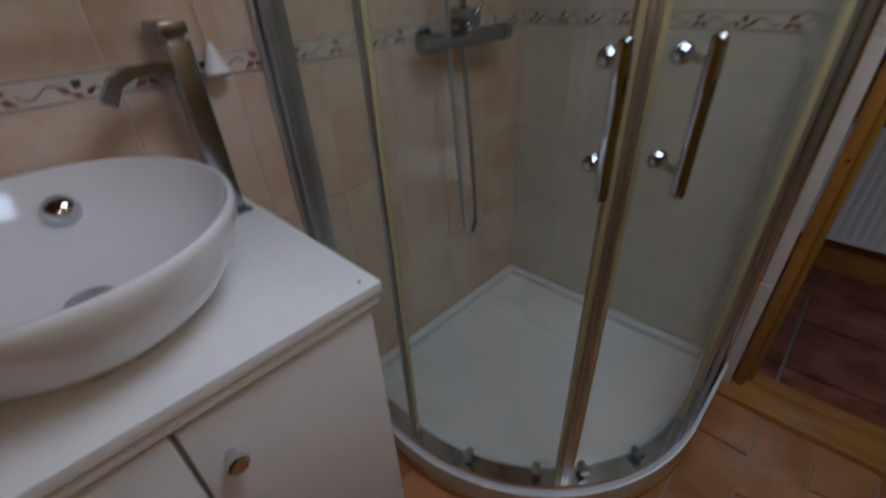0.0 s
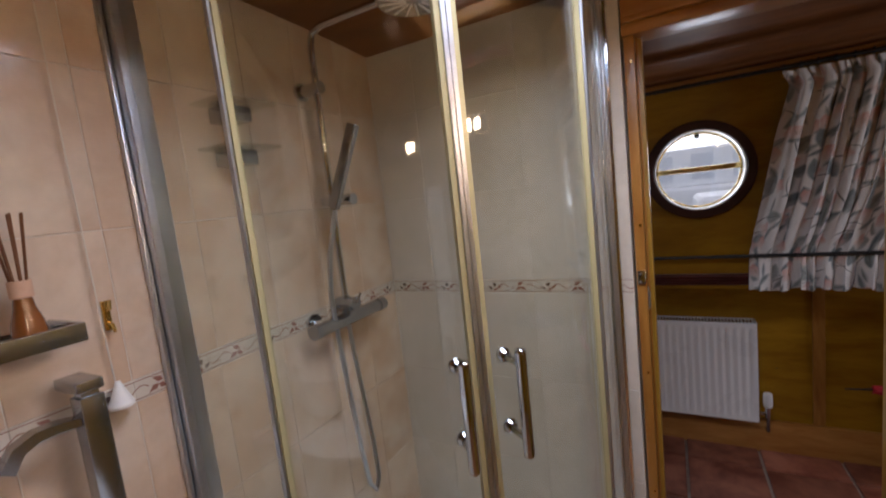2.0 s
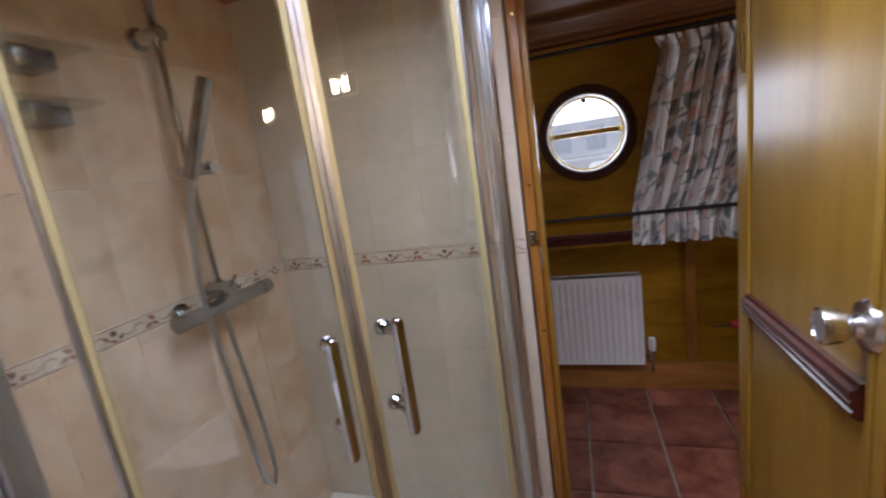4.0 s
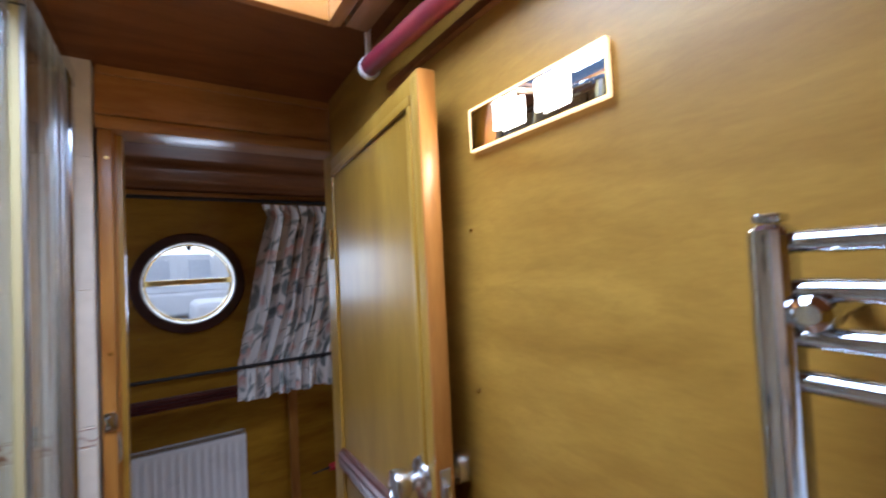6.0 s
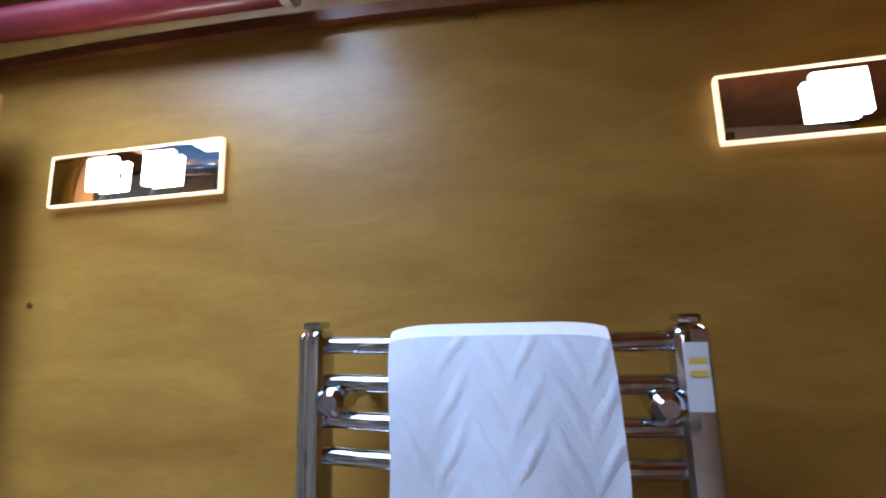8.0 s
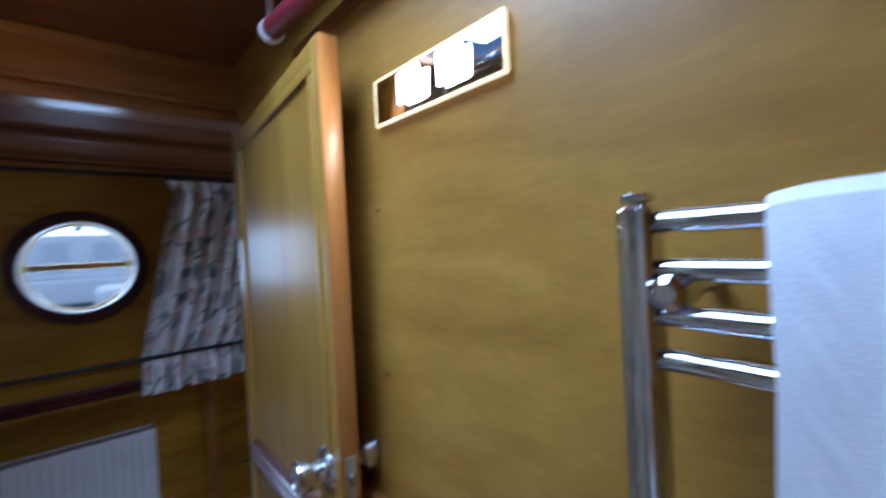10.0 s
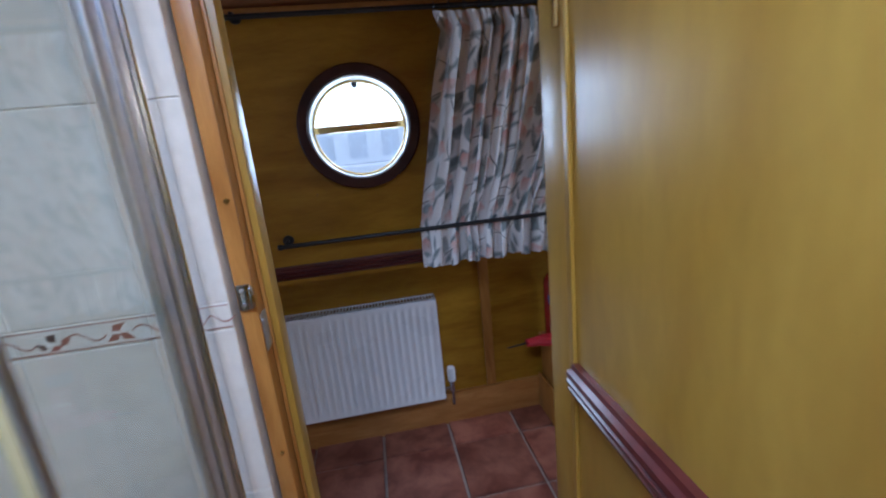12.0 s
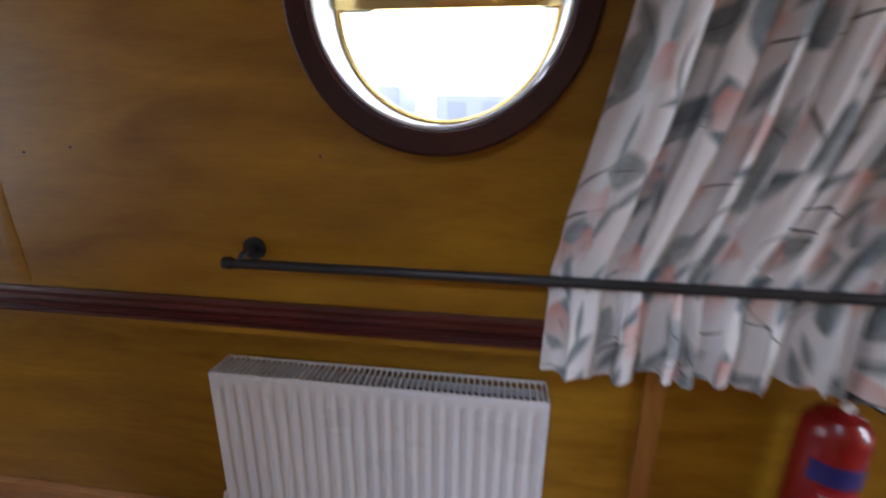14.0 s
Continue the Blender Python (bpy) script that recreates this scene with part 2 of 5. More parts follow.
BULB = emitter("lit bulb", (1.0, 0.86, 0.66), 24.0)

# ---- mesh helpers ----
SEATS = {}


def thing(name, at, label, category, group="", kind=""):
    ob = new(name)
    ob.empty_display_size = 0.05
    ob.matrix_basis = at if isinstance(at, Matrix) else Matrix.Translation(at)
    SEATS[ob] = ob.matrix_basis.copy()
    return tagged(ob, label, category, group, kind)


def mesh_of(bm, name, material, smooth=True):
    me = bpy.data.meshes.new(name)
    bm.normal_update()
    bm.to_mesh(me)
    bm.free()
    for m in (material if isinstance(material, (list, tuple)) else [material]):
        me.materials.append(m)
    if smooth:
        me.shade_smooth()
        me.set_sharp_from_angle(angle=radians(32))
    return me


def part(name, bm, material, parent, label=""):
    """One mesh, built in world coordinates, under a thing or under a part."""
    ob = new(name, mesh_of(bm, name, material))
    ob.parent = parent
    ob.matrix_parent_inverse = SEATS[parent].inverted() if parent in SEATS else Matrix()
    if label:
        ob["label"] = label
    return ob


def solid(name, bm, material, label, category, group="", kind=""):
    """A top-level thing that is one mesh."""
    ob = new(name, mesh_of(bm, name, material))
    SEATS[ob] = Matrix()
    return tagged(ob, label, category, group, kind)


def box(bm, lo, hi, bevel=0.0, seg=2):
    lo, hi = Vector(lo), Vector(hi)
    r = bmesh.ops.create_cube(bm, size=1.0)
    vs = r["verts"]
    for v in vs:
        v.co = Vector((lo[i] + (v.co[i] + 0.5) * (hi[i] - lo[i]) for i in range(3)))
    if bevel > 0:
        es = list({e for v in vs for e in v.link_edges})
        bmesh.ops.bevel(bm, geom=es, offset=bevel, segments=seg, affect="EDGES", profile=0.6)
    return bm


def bx(lo, hi, bevel=0.0, seg=2):
    return box(bmesh.new(), lo, hi, bevel, seg)


def rod(bm, a, b, r, seg=16, r2=None, cap=True):
    a, b = Vector(a), Vector(b)
    d = b - a
    m = Matrix.Translation((a + b) / 2) @ d.to_track_quat("Z", "Y").to_matrix().to_4x4()
    bmesh.ops.create_cone(bm, cap_ends=cap, segments=seg, radius1=r, radius2=r if r2 is None else r2, depth=d.length, matrix=m)
    return bm


def rd(a, b, r, seg=16, r2=None):
    return rod(bmesh.new(), a, b, r, seg, r2)


def tube(bm, pts, r, seg=10, closed=False):
    """A round tube along points."""
    pts = [Vector(p) for p in pts]
    n = len(pts)
    rings, up = [], None
    for i, p in enumerate(pts):
        t = (pts[(i + 1) % n] - pts[i - 1]) if closed else (pts[min(i + 1, n - 1)] - pts[max(i - 1, 0)])
        t.normalize()
        if up is None:
            up = t.orthogonal().normalized()
        up = (up - t * up.dot(t)).normalized()
        side = t.cross(up)
        rad = r(i / max(n - 1, 1)) if callable(r) else r
        rings.append([bm.verts.new(p + (up * math.cos(a) + side * math.sin(a)) * rad) for a in (2 * math.pi * k / seg for k in range(seg))])
    for i in range(n if closed else n - 1):
        A, B = rings[i], rings[(i + 1) % n]
        for k in range(seg):
            bm.faces.new((A[k], A[(k + 1) % seg], B[(k + 1) % seg], B[k]))
    if not closed:
        bm.faces.new(rings[0][::-1])
        bm.faces.new(rings[-1])
    bmesh.ops.recalc_face_normals(bm, faces=bm.faces[:])
    return bm


def lathe(bm, profile, m=Matrix(), seg=32, sx=1.0, sy=1.0):
    """Turns (radius, height) pairs about z, then places them by m."""
    rings = []
    for r, z in profile:
        rings.append([bm.verts.new(m @ Vector((sx * max(r, 1e-5) * math.cos(2 * math.pi * k / seg), sy * max(r, 1e-5) * math.sin(2 * math.pi * k / seg), z))) for k in range(seg)])
    for A, B in zip(rings, rings[1:]):
        for k in range(seg):
            bm.faces.new((A[k], A[(k + 1) % seg], B[(k + 1) % seg], B[k]))
    bmesh.ops.remove_doubles(bm, verts=bm.verts[:], dist=1e-4)
    bmesh.ops.recalc_face_normals(bm, faces=bm.faces[:])
    return bm


def extrude_profile(bm, profile, a, b, out, up):
    """Sweeps a closed (out, up) outline from a to b."""
    a, b, out, up = Vector(a), Vector(b), Vector(out), Vector(up)
    A = [bm.verts.new(a + out * u + up * v) for u, v in profile]
    B = [bm.verts.new(b + out * u + up * v) for u, v in profile]
    n = len(profile)
    for k in range(n):
        bm.faces.new((A[k], A[(k + 1) % n], B[(k + 1) % n], B[k]))
    bm.faces.new(A[::-1])
    bm.faces.new(B)
    bmesh.ops.recalc_face_normals(bm, faces=bm.faces[:])
    return bm


def curve_strip(bm, path, depth, z0, z1, closed=False):
    """An upright band of the given thickness along a plan path (list of (x, y, nx, ny))."""
    rows_ = []
    for x, y, nx, ny in path:
        rows_.append([bm.verts.new(p) for p in ((x, y, z0), (x, y, z1), (x + nx * depth, y + ny * depth, z1), (x + nx * depth, y + ny * depth, z0))])
    for A, B in zip(rows_, rows_[1:]):
        for k in range(4):
            bm.faces.new((A[k], A[(k + 1) % 4], B[(k + 1) % 4], B[k]))
    bm.faces.new(rows_[0][::-1])
    bm.faces.new(rows_[-1])
    bmesh.ops.recalc_face_normals(bm, faces=bm.faces[:])
    return bm


def ring_bm(c, ro, ri, d0, d1, seg=64, axis=Vector((0, 1, 0)), bev=0.004):
    """A flat ring about an axis between two depths."""
    m = Matrix.Translation(c) @ axis.to_track_quat("Z", "Y").to_matrix().to_4x4()
    b = bmesh.new()
    prof = [(ri, d0 + bev), (ri + bev, d0), (ro - bev, d0), (ro, d0 + bev), (ro, d1), (ri, d1), (ri, d0 + bev)]
    return lathe(b, prof, m, seg)


# ---- plan ----
XL, XB, YP = -0.108, 1.202, 1.790      # basin wall, bulkhead, tiled partition
BACK, FLOOR_B = -0.42, 0.15            # wall behind the basin end, raised bathroom floor
YC, YU, YH = 1.895, 2.722, 3.004       # corridor face of the partition, cabin side, hull side below the gunwale
CX0, CX1 = -1.6, 3.3                   # corridor ends
DOOR0, DOOR1, LINTEL = 0.716, 1.213, 1.765


def roof(y):
    return 1.928 - 0.0657 * (y - 1.2) ** 2


def lean(z):
    """The cabin side leans in a little towards the roof."""
    return YU - 0.045 * (z - 1.2)


# ---- structure ----
b = bx((CX0, YC - 0.12, -0.06), (CX1, YH + 0.05, -0.012))
floor_c = solid("floor", b, FLOOR_GROUT, "terracotta tiled corridor floor with pale grey joints", "floor", kind="structure")
b = bx((XL - 0.1, BACK - 0.1, FLOOR_B - 0.16), (XB + 0.05, YC - 0.121, FLOOR_B - 0.006))
floor_b = solid("floor_bathroom", b, FLOOR_GROUT, "orange brown tiled bathroom floor", "floor", kind="structure")
b = box(bmesh.new(), (0.655, 1.745, -0.011), (1.24, 1.895, FLOOR_B + 0.018), 0.006)
sill = solid("threshold", b, PINE_X, "varnished pine threshold board in the bathroom doorway", "threshold", kind="structure")

# basin wall, back wall, bulkhead
wall_w = solid("wall_west", bx((XL - 0.09, BACK - 0.1, -0.06), (XL - 0.0018, YC, 2.0)), GROUT, "cream tiled bathroom wall with a leaf border", "wall", kind="structure")
# back wall out of view; its veneer is picked to darken the bounce light
wall_s = solid("wall_south", bx((XL - 0.001, BACK - 0.1, -0.06), (XB - 0.001, BACK, 2.0)), VENEER_X, "unseen closing wall behind the basin end, veneered to cut bounce light", "wall", kind="structure")
wall_e = solid("wall_east", bx((XB, BACK - 0.1, -0.06), (XB + 0.035, 1.79, 2.0)), VENEER_Y, "golden varnished plywood bulkhead", "wall", kind="structure")

# partition with the doorway
b = bx((XL - 0.001, YP + 0.0018, -0.01), (0.684, YC, 2.0))
wall_n = solid("wall_north", b, GROUT, "cream tiled partition beside the doorway", "wall", kind="structure")
b = bx((0.685, YP + 0.03, LINTEL + 0.03), (1.30, YC, 2.0))
solid("wall_over_door", b, PINE_X, "varnished timber over the doorway", "wall", kind="structure")
solid("wall_corridor_west", bx((CX0, YC - 0.08, -0.05), (XL - 0.1, YC, 2.0)), VENEER_X, "varnished corridor partition", "wall", kind="structure")
solid("wall_corridor_east", bx((1.262, YC - 0.08, -0.05), (CX1, YC, 2.0)), VENEER_X, "varnished corridor partition", "wall", kind="structure")
# corridor ends out of view, pierced only to let the added fill lamps in
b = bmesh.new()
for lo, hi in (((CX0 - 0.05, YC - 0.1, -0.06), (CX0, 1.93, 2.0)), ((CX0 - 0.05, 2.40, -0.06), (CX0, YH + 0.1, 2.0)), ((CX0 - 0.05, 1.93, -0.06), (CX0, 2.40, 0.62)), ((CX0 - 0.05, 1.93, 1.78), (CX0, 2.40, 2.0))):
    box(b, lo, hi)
solid("wall_corridor_end_west", b, VENEER_Y, "unseen varnished corridor end with an opening added for a fill lamp", "wall", kind="structure")
ew = solid("window_3", bx((CX0 - 0.03, 1.931, 0.621), (CX0 - 0.024, 2.399, 1.779)), PANE, "added unseen glazed opening for a corridor fill lamp", "window", kind="structure")
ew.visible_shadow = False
# the same added opening for the east fill lamp
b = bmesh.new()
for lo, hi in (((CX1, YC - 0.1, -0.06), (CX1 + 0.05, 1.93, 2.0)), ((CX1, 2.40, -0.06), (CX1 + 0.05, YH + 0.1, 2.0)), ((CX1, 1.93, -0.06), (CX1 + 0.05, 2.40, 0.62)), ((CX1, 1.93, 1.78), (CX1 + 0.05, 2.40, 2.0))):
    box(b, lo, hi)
solid("wall_corridor_end_east", b, VENEER_Y, "unseen varnished corridor end with an opening added for a fill lamp", "wall", kind="structure")
ew = solid("window_4", bx((CX1 + 0.024, 1.931, 0.621), (CX1 + 0.030, 2.399, 1.779)), PANE, "added unseen glazed opening for a corridor fill lamp", "window", kind="structure")
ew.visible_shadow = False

# ceilings, cambered across the boat
def ceiling_bm(x0, x1, y0, y1, hole=None):
    bm = bmesh.new()
    n = 14
    ys = [y0 + (y1 - y0) * k / n for k in range(n + 1)]
    xs = [x0, x1]
    if hole:
        ys = sorted(set(ys + [hole[1], hole[3]]))
        xs = [x0, hole[0], hole[2], x1]
    for xa, xb in zip(xs, xs[1:]):
        for ya, yb in zip(ys, ys[1:]):
            if hole and xa >= hole[0] - 1e-6 and xb <= hole[2] + 1e-6 and ya >= hole[1] - 1e-6 and yb <= hole[3] + 1e-6:
                continue
            lo = [bm.verts.new((x, y, roof(y))) for x, y in ((xa, ya), (xb, ya), (xb, yb), (xa, yb))]
            hi = [bm.verts.new((x, y, roof(y) + 0.03)) for x, y in ((xa, ya), (xb, ya), (xb, yb), (xa, yb))]
            bm.faces.new(lo[::-1])
            bm.faces.new(hi)
            for k in range(4):
                bm.faces.new((lo[k], lo[(k + 1) % 4], hi[(k + 1) % 4], hi[k]))
    bmesh.ops.remove_doubles(bm, verts=bm.verts[:], dist=1e-5)
    return bm


solid("ceiling", ceiling_bm(XL, XB, BACK, YC - 0.05, HATCH), CEILING_WOOD, "dark varnished timber ceiling with a roof hatch", "ceiling", kind="structure")
solid("ceiling_corridor", ceiling_bm(CX0, CX1, YC - 0.049, YU + 0.1), CEILING_WOOD, "dark varnished timber corridor ceiling", "ceiling", kind="structure")

# cabin side with two round openings
PORTS = [(0.893, 1.406), (1.745, 1.408)]
PORT_R = 0.172


def pierced_wall(x0, x1, z0, z1, holes, r, s, thick):
    bm = bmesh.new()
    at = lambda x, z, back: (x, lean(z) + (thick if back else 0.0), z)
    def quad(p):
        f, k = [bm.verts.new(at(*q, False)) for q in p], [bm.verts.new(at(*q, True)) for q in p]
        bm.faces.new(f)
        bm.faces.new(k[::-1])
    xs = [x0] + [v for cx, _ in holes for v in (cx - s, cx + s)] + [x1]
    for xa, xb in zip(xs[::2], xs[1::2]):
        quad(((xa, z0), (xb, z0), (xb, z1), (xa, z1)))
    for cx, cz in holes:
        quad(((cx - s, z0), (cx + s, z0), (cx + s, cz - s), (cx - s, cz - s)))
        quad(((cx - s, cz + s), (cx + s, cz + s), (cx + s, z1), (cx - s, z1)))
        seg, inner, outer = 64, [], []
        for k in range(seg):
            a = 2 * math.pi * k / seg
            c, d = math.cos(a), math.sin(a)
            g = s / max(abs(c), abs(d))
            inner.append((cx + r * c, cz + r * d))
            outer.append((cx + g * c, cz + g * d))
        for back in (False, True):
            I, O = ([bm.verts.new(at(*p, back)) for p in q] for q in (inner, outer))
            for k in range(seg):
                bm.faces.new((I[k], I[(k + 1) % seg], O[(k + 1) % seg], O[k]))
            if back:
                for k in range(seg):
                    bm.faces.new((prev[k], I[k], I[(k + 1) % seg], prev[(k + 1) % seg]))
            prev = I
    bmesh.ops.recalc_face_normals(bm, faces=bm.faces[:])
    return bm


solid("wall_cabin_side", pierced_wall(CX0, CX1, 0.90, 1.86, PORTS, PORT_R, 0.26, 0.07), VENEER_X,
      "golden varnished cabin side with two portholes", "wall", kind="structure")
solid("wall_hull_side", bx((CX0, YH, -0.05), (CX1, YH + 0.05, 0.90)), VENEER_X, "varnished lining below the gunwale", "wall", kind="structure")
solid("gunwale_ledge", bx((CX0, YU + 0.012, 0.88), (CX1, YH + 0.05, 0.899)), VENEER_X, "underside of the gunwale", "trim", kind="structure")
solid("baseboard", bx((CX0, YH - 0.024, -0.011), (CX1, YH - 0.001, 0.155), 0.004), PINE_X, "varnished pine skirting along the hull side", "baseboard", kind="structure")
solid("batten_low", bx((1.332, YH - 0.012, 0.157), (1.378, YH - 0.001, 0.878), 0.003), PINE, "pine cover strip on the hull lining", "trim", kind="structure")
for name, x in (("batten_high", 0.098), ("batten_high_east", 1.935)):
    b = bx((x, lean(1.35) - 0.0015, 0.955), (x + 0.034, lean(1.35) + 0.008, 1.758), 0.002)
    for v in b.verts:
        v.co.y += lean(v.co.z) - lean(1.35)
    solid(name, b, VENEER_X, "cover strip on the cabin side", "trim", kind="structure")

DADO = [(0, 0.0), (0.010, 0.0), (0.016, 0.004), (0.018, 0.010), (0.014, 0.013), (0.019, 0.018), (0.020, 0.024), (0.015, 0.027), (0.020, 0.032), (0.019, 0.039), (0.012, 0.043), (0.010, 0.050), (0, 0.050)]


def moulding(name, a, c, out, material, label, scale=1.0):
    bm = extrude_profile(bmesh.new(), [(u * scale, v * scale) for u, v in DADO], a, c, out, (0, 0, 1))
    return solid(name, bm, material, label, "trim", kind="structure")


moulding("dado_rail", (CX0, lean(0.91) - 0.001, 0.897), (CX1, lean(0.91) - 0.001, 0.897), (0, -1, 0), MAHOGANY, "reeded mahogany dado rail on the cabin side")
moulding("bulkhead_rail", (XB - 0.001, BACK, 1.022), (XB - 0.001, 1.70, 1.022), (-1, 0, 0), PINE_Y, "moulded pine rail on the bulkhead", 0.58)
solid("cornice", bx((CX0, lean(1.8) - 0.035, 1.762), (CX1, lean(1.8) - 0.002, roof(2.69) - 0.002), 0.005), PINE_X, "timber cornice under the corridor ceiling", "trim", kind="structure")

# door frame
frame_ob = thing("door_frame", (0.97, YP + 0.05, FLOOR_B), "varnished pine door frame round the bathroom doorway", "door frame", kind="structure")
part("post", bx((0.690, YP + 0.016, FLOOR_B + 0.019), (DOOR0, YP + 0.055, LINTEL - 0.001), 0.004), PINE, frame_ob)
part("stop", bx((0.690, YP + 0.0555, FLOOR_B + 0.019), (DOOR0 + 0.016, YC - 0.008, LINTEL - 0.001), 0.003), VENEER_Z, frame_ob, "yellow door stop")
part("stop_bead", bx((DOOR0 + 0.0005, YP + 0.047, FLOOR_B + 0.019), (DOOR0 + 0.006, YP + 0.055, LINTEL - 0.001), 0.002), PINE, frame_ob)
part("post", bx((DOOR1, YP + 0.016, FLOOR_B + 0.019), (DOOR1 + 0.040, YC - 0.002, LINTEL - 0.001), 0.004), VENEER_Z, frame_ob)
part("head", bx((0.686, YP + 0.014, LINTEL), (1.26, YC + 0.006, LINTEL + 0.029), 0.004), PINE_X, frame_ob)
part("head_board", bx((0.686, YP + 0.018, LINTEL + 0.03), (XB - 0.002, YP + 0.029, roof(1.8) - 0.002), 0.003), PINE_X, frame_ob)
part("head_moulding", bx((0.686, YP + 0.008, LINTEL + 0.03), (XB - 0.002, YP + 0.017, LINTEL + 0.046), 0.004), PINE_X, frame_ob)
part("cornice", bx((0.69, YP + 0.008, roof(1.8) - 0.02), (XB - 0.002, YP + 0.017, roof(1.8) - 0.001), 0.003), PINE_X, frame_ob)
k = part("keeper", bx((0.693, YP + 0.011, 1.112), (0.713, YP + 0.0155, 1.152), 0.002), CHROME, frame_ob, "small chrome latch keeper")
sk = part("strike_plate", bx((DOOR0 + 0.0003, YP + 0.019, 1.040), (DOOR0 + 0.0028, YP + 0.046, 1.100), 0.001), BRUSHED, frame_ob, "worn steel strike plate")
part("strike_lip", rd((DOOR0 + 0.0035, YP + 0.020, 1.048), (DOOR0 + 0.0035, YP + 0.020, 1.092), 0.003, 10), BRUSHED, sk)
part("keeper_lip", box(bmesh.new(), (0.711, YP + 0.006, 1.116), (0.716, YP + 0.0155, 1.148), 0.0015), CHROME, k)
for z in (1.121, 1.143):
    part("keeper_screw", rd((0.7005, YP + 0.0095, z), (0.7005, YP + 0.0112, z), 0.003, 10), BRUSHED, k)
for z in (1.70, 1.275, 0.86, 0.5):
    part("screw", rd((0.7065, YP + 0.0145, z), (0.7065, YP + 0.0165, z), 0.004, 10), BRASS, frame_ob)

# bathroom door, standing open against the bulkhead
HINGE, FREE = Vector((1.184, 1.740, 0)), Vector((1.126, 1.172, 0))
ax_d = (FREE - HINGE).normalized()
out_d = Vector((-ax_d.y, ax_d.x, 0))
if out_d.x > 0:
    out_d = -out_d
DM = Matrix(((ax_d.x, out_d.x, 0, HINGE.x), (ax_d.y, out_d.y, 0, HINGE.y), (0, 0, 1, 0), (0, 0, 0, 1)))
DW, DT = (FREE - HINGE).length, 0.029   # width and thickness; local x to the free edge, y towards the room
Z0, Z1 = FLOOR_B + 0.025, 1.725
door = thing("door_1", (HINGE.x, HINGE.y, Z0), "open golden plywood bathroom door with a mahogany rail", "door", kind="structure")


def on_door(bm):
    bm.transform(DM)
    return bm


part("panel", on_door(bx((0.001, -DT + 0.004, Z0), (DW - 0.030, -0.004, Z1 - 0.030))), VENEER_Z, door)
part("stile", on_door(bx((DW - 0.029, -DT, Z0), (DW - 0.0065, 0, Z1), 0.001)), VENEER_Z, door)
part("lipping", on_door(bx((DW - 0.006, -DT, Z0), (DW, 0, Z1), 0.002)), PINE, door, "orange pine edge")
part("top_rail", on_door(bx((0.0, -DT, Z1 - 0.029), (DW - 0.030, 0, Z1), 0.002)), VENEER_Z, door)
part("stile", on_door(bx((-0.012, -DT, Z0), (0.0, 0, Z1), 0.002)), VENEER_Z, door)
for (x0, x1, z0, z1) in ((DW - 0.046, DW - 0.030, Z0, Z1 - 0.046), (0.0, 0.014, Z0, Z1 - 0.046), (0.0, DW - 0.030, Z1 - 0.046, Z1 - 0.030)):
    part("bead", on_door(bx((x0, -0.0035, z0), (x1, 0.003, z1), 0.003)), VENEER_Z, door)
part("rail", on_door(extrude_profile(bmesh.new(), DADO, (0.015, -0.0035, 0.924), (DW - 0.048, -0.0035, 0.984), (0, 1, 0), (0, 0, 1))), MAHOGANY, door, "reeded mahogany rail")
KX, KZ = DW - 0.050, 1.108
kn = part("knob", on_door(lathe(bmesh.new(), [(0, 0), (0.031, 0), (0.033, 0.003), (0.029, 0.009), (0.016, 0.013), (0.012, 0.019), (0.0145, 0.024), (0.0200, 0.028), (0.0215, 0.034), (0.0235, 0.047), (0.0225, 0.050), (0.0195, 0.0515), (0.0185, 0.0495), (0, 0.0495)], Matrix.Translation((KX, -0.003, KZ)) @ pose(0, 0, 0, -90, 0, 0), 32)), SATIN, door, "round satin chrome door knob")
part("rear_knob", on_door(lathe(bmesh.new(), [(0, 0), (0.031, 0), (0.029, 0.007), (0.012, 0.011), (0.012, 0.02), (0.024, 0.028), (0.0245, 0.044), (0, 0.046)], Matrix.Translation((KX, -DT + 0.003, KZ)) @ pose(0, 0, 0, 90, 0, 0), 32)), SATIN, door, "round satin chrome door knob")
part("latch_plate", on_door(bx((DW, -DT * 0.78, KZ - 0.03), (DW + 0.002, -DT * 0.22, KZ + 0.03), 0.0008)), BRUSHED, door, "steel latch plate")
part("latch_bolt", on_door(bx((DW + 0.002, -DT * 0.66, KZ - 0.008), (DW + 0.012, -DT * 0.34, KZ + 0.010), 0.003)), CHROME, door)
for z in (0.4, 1.5):
    part("hinge", on_door(rd((-0.014, 0.004, z - 0.04), (-0.014, 0.004, z + 0.04), 0.006, 12)), BRASS, door)

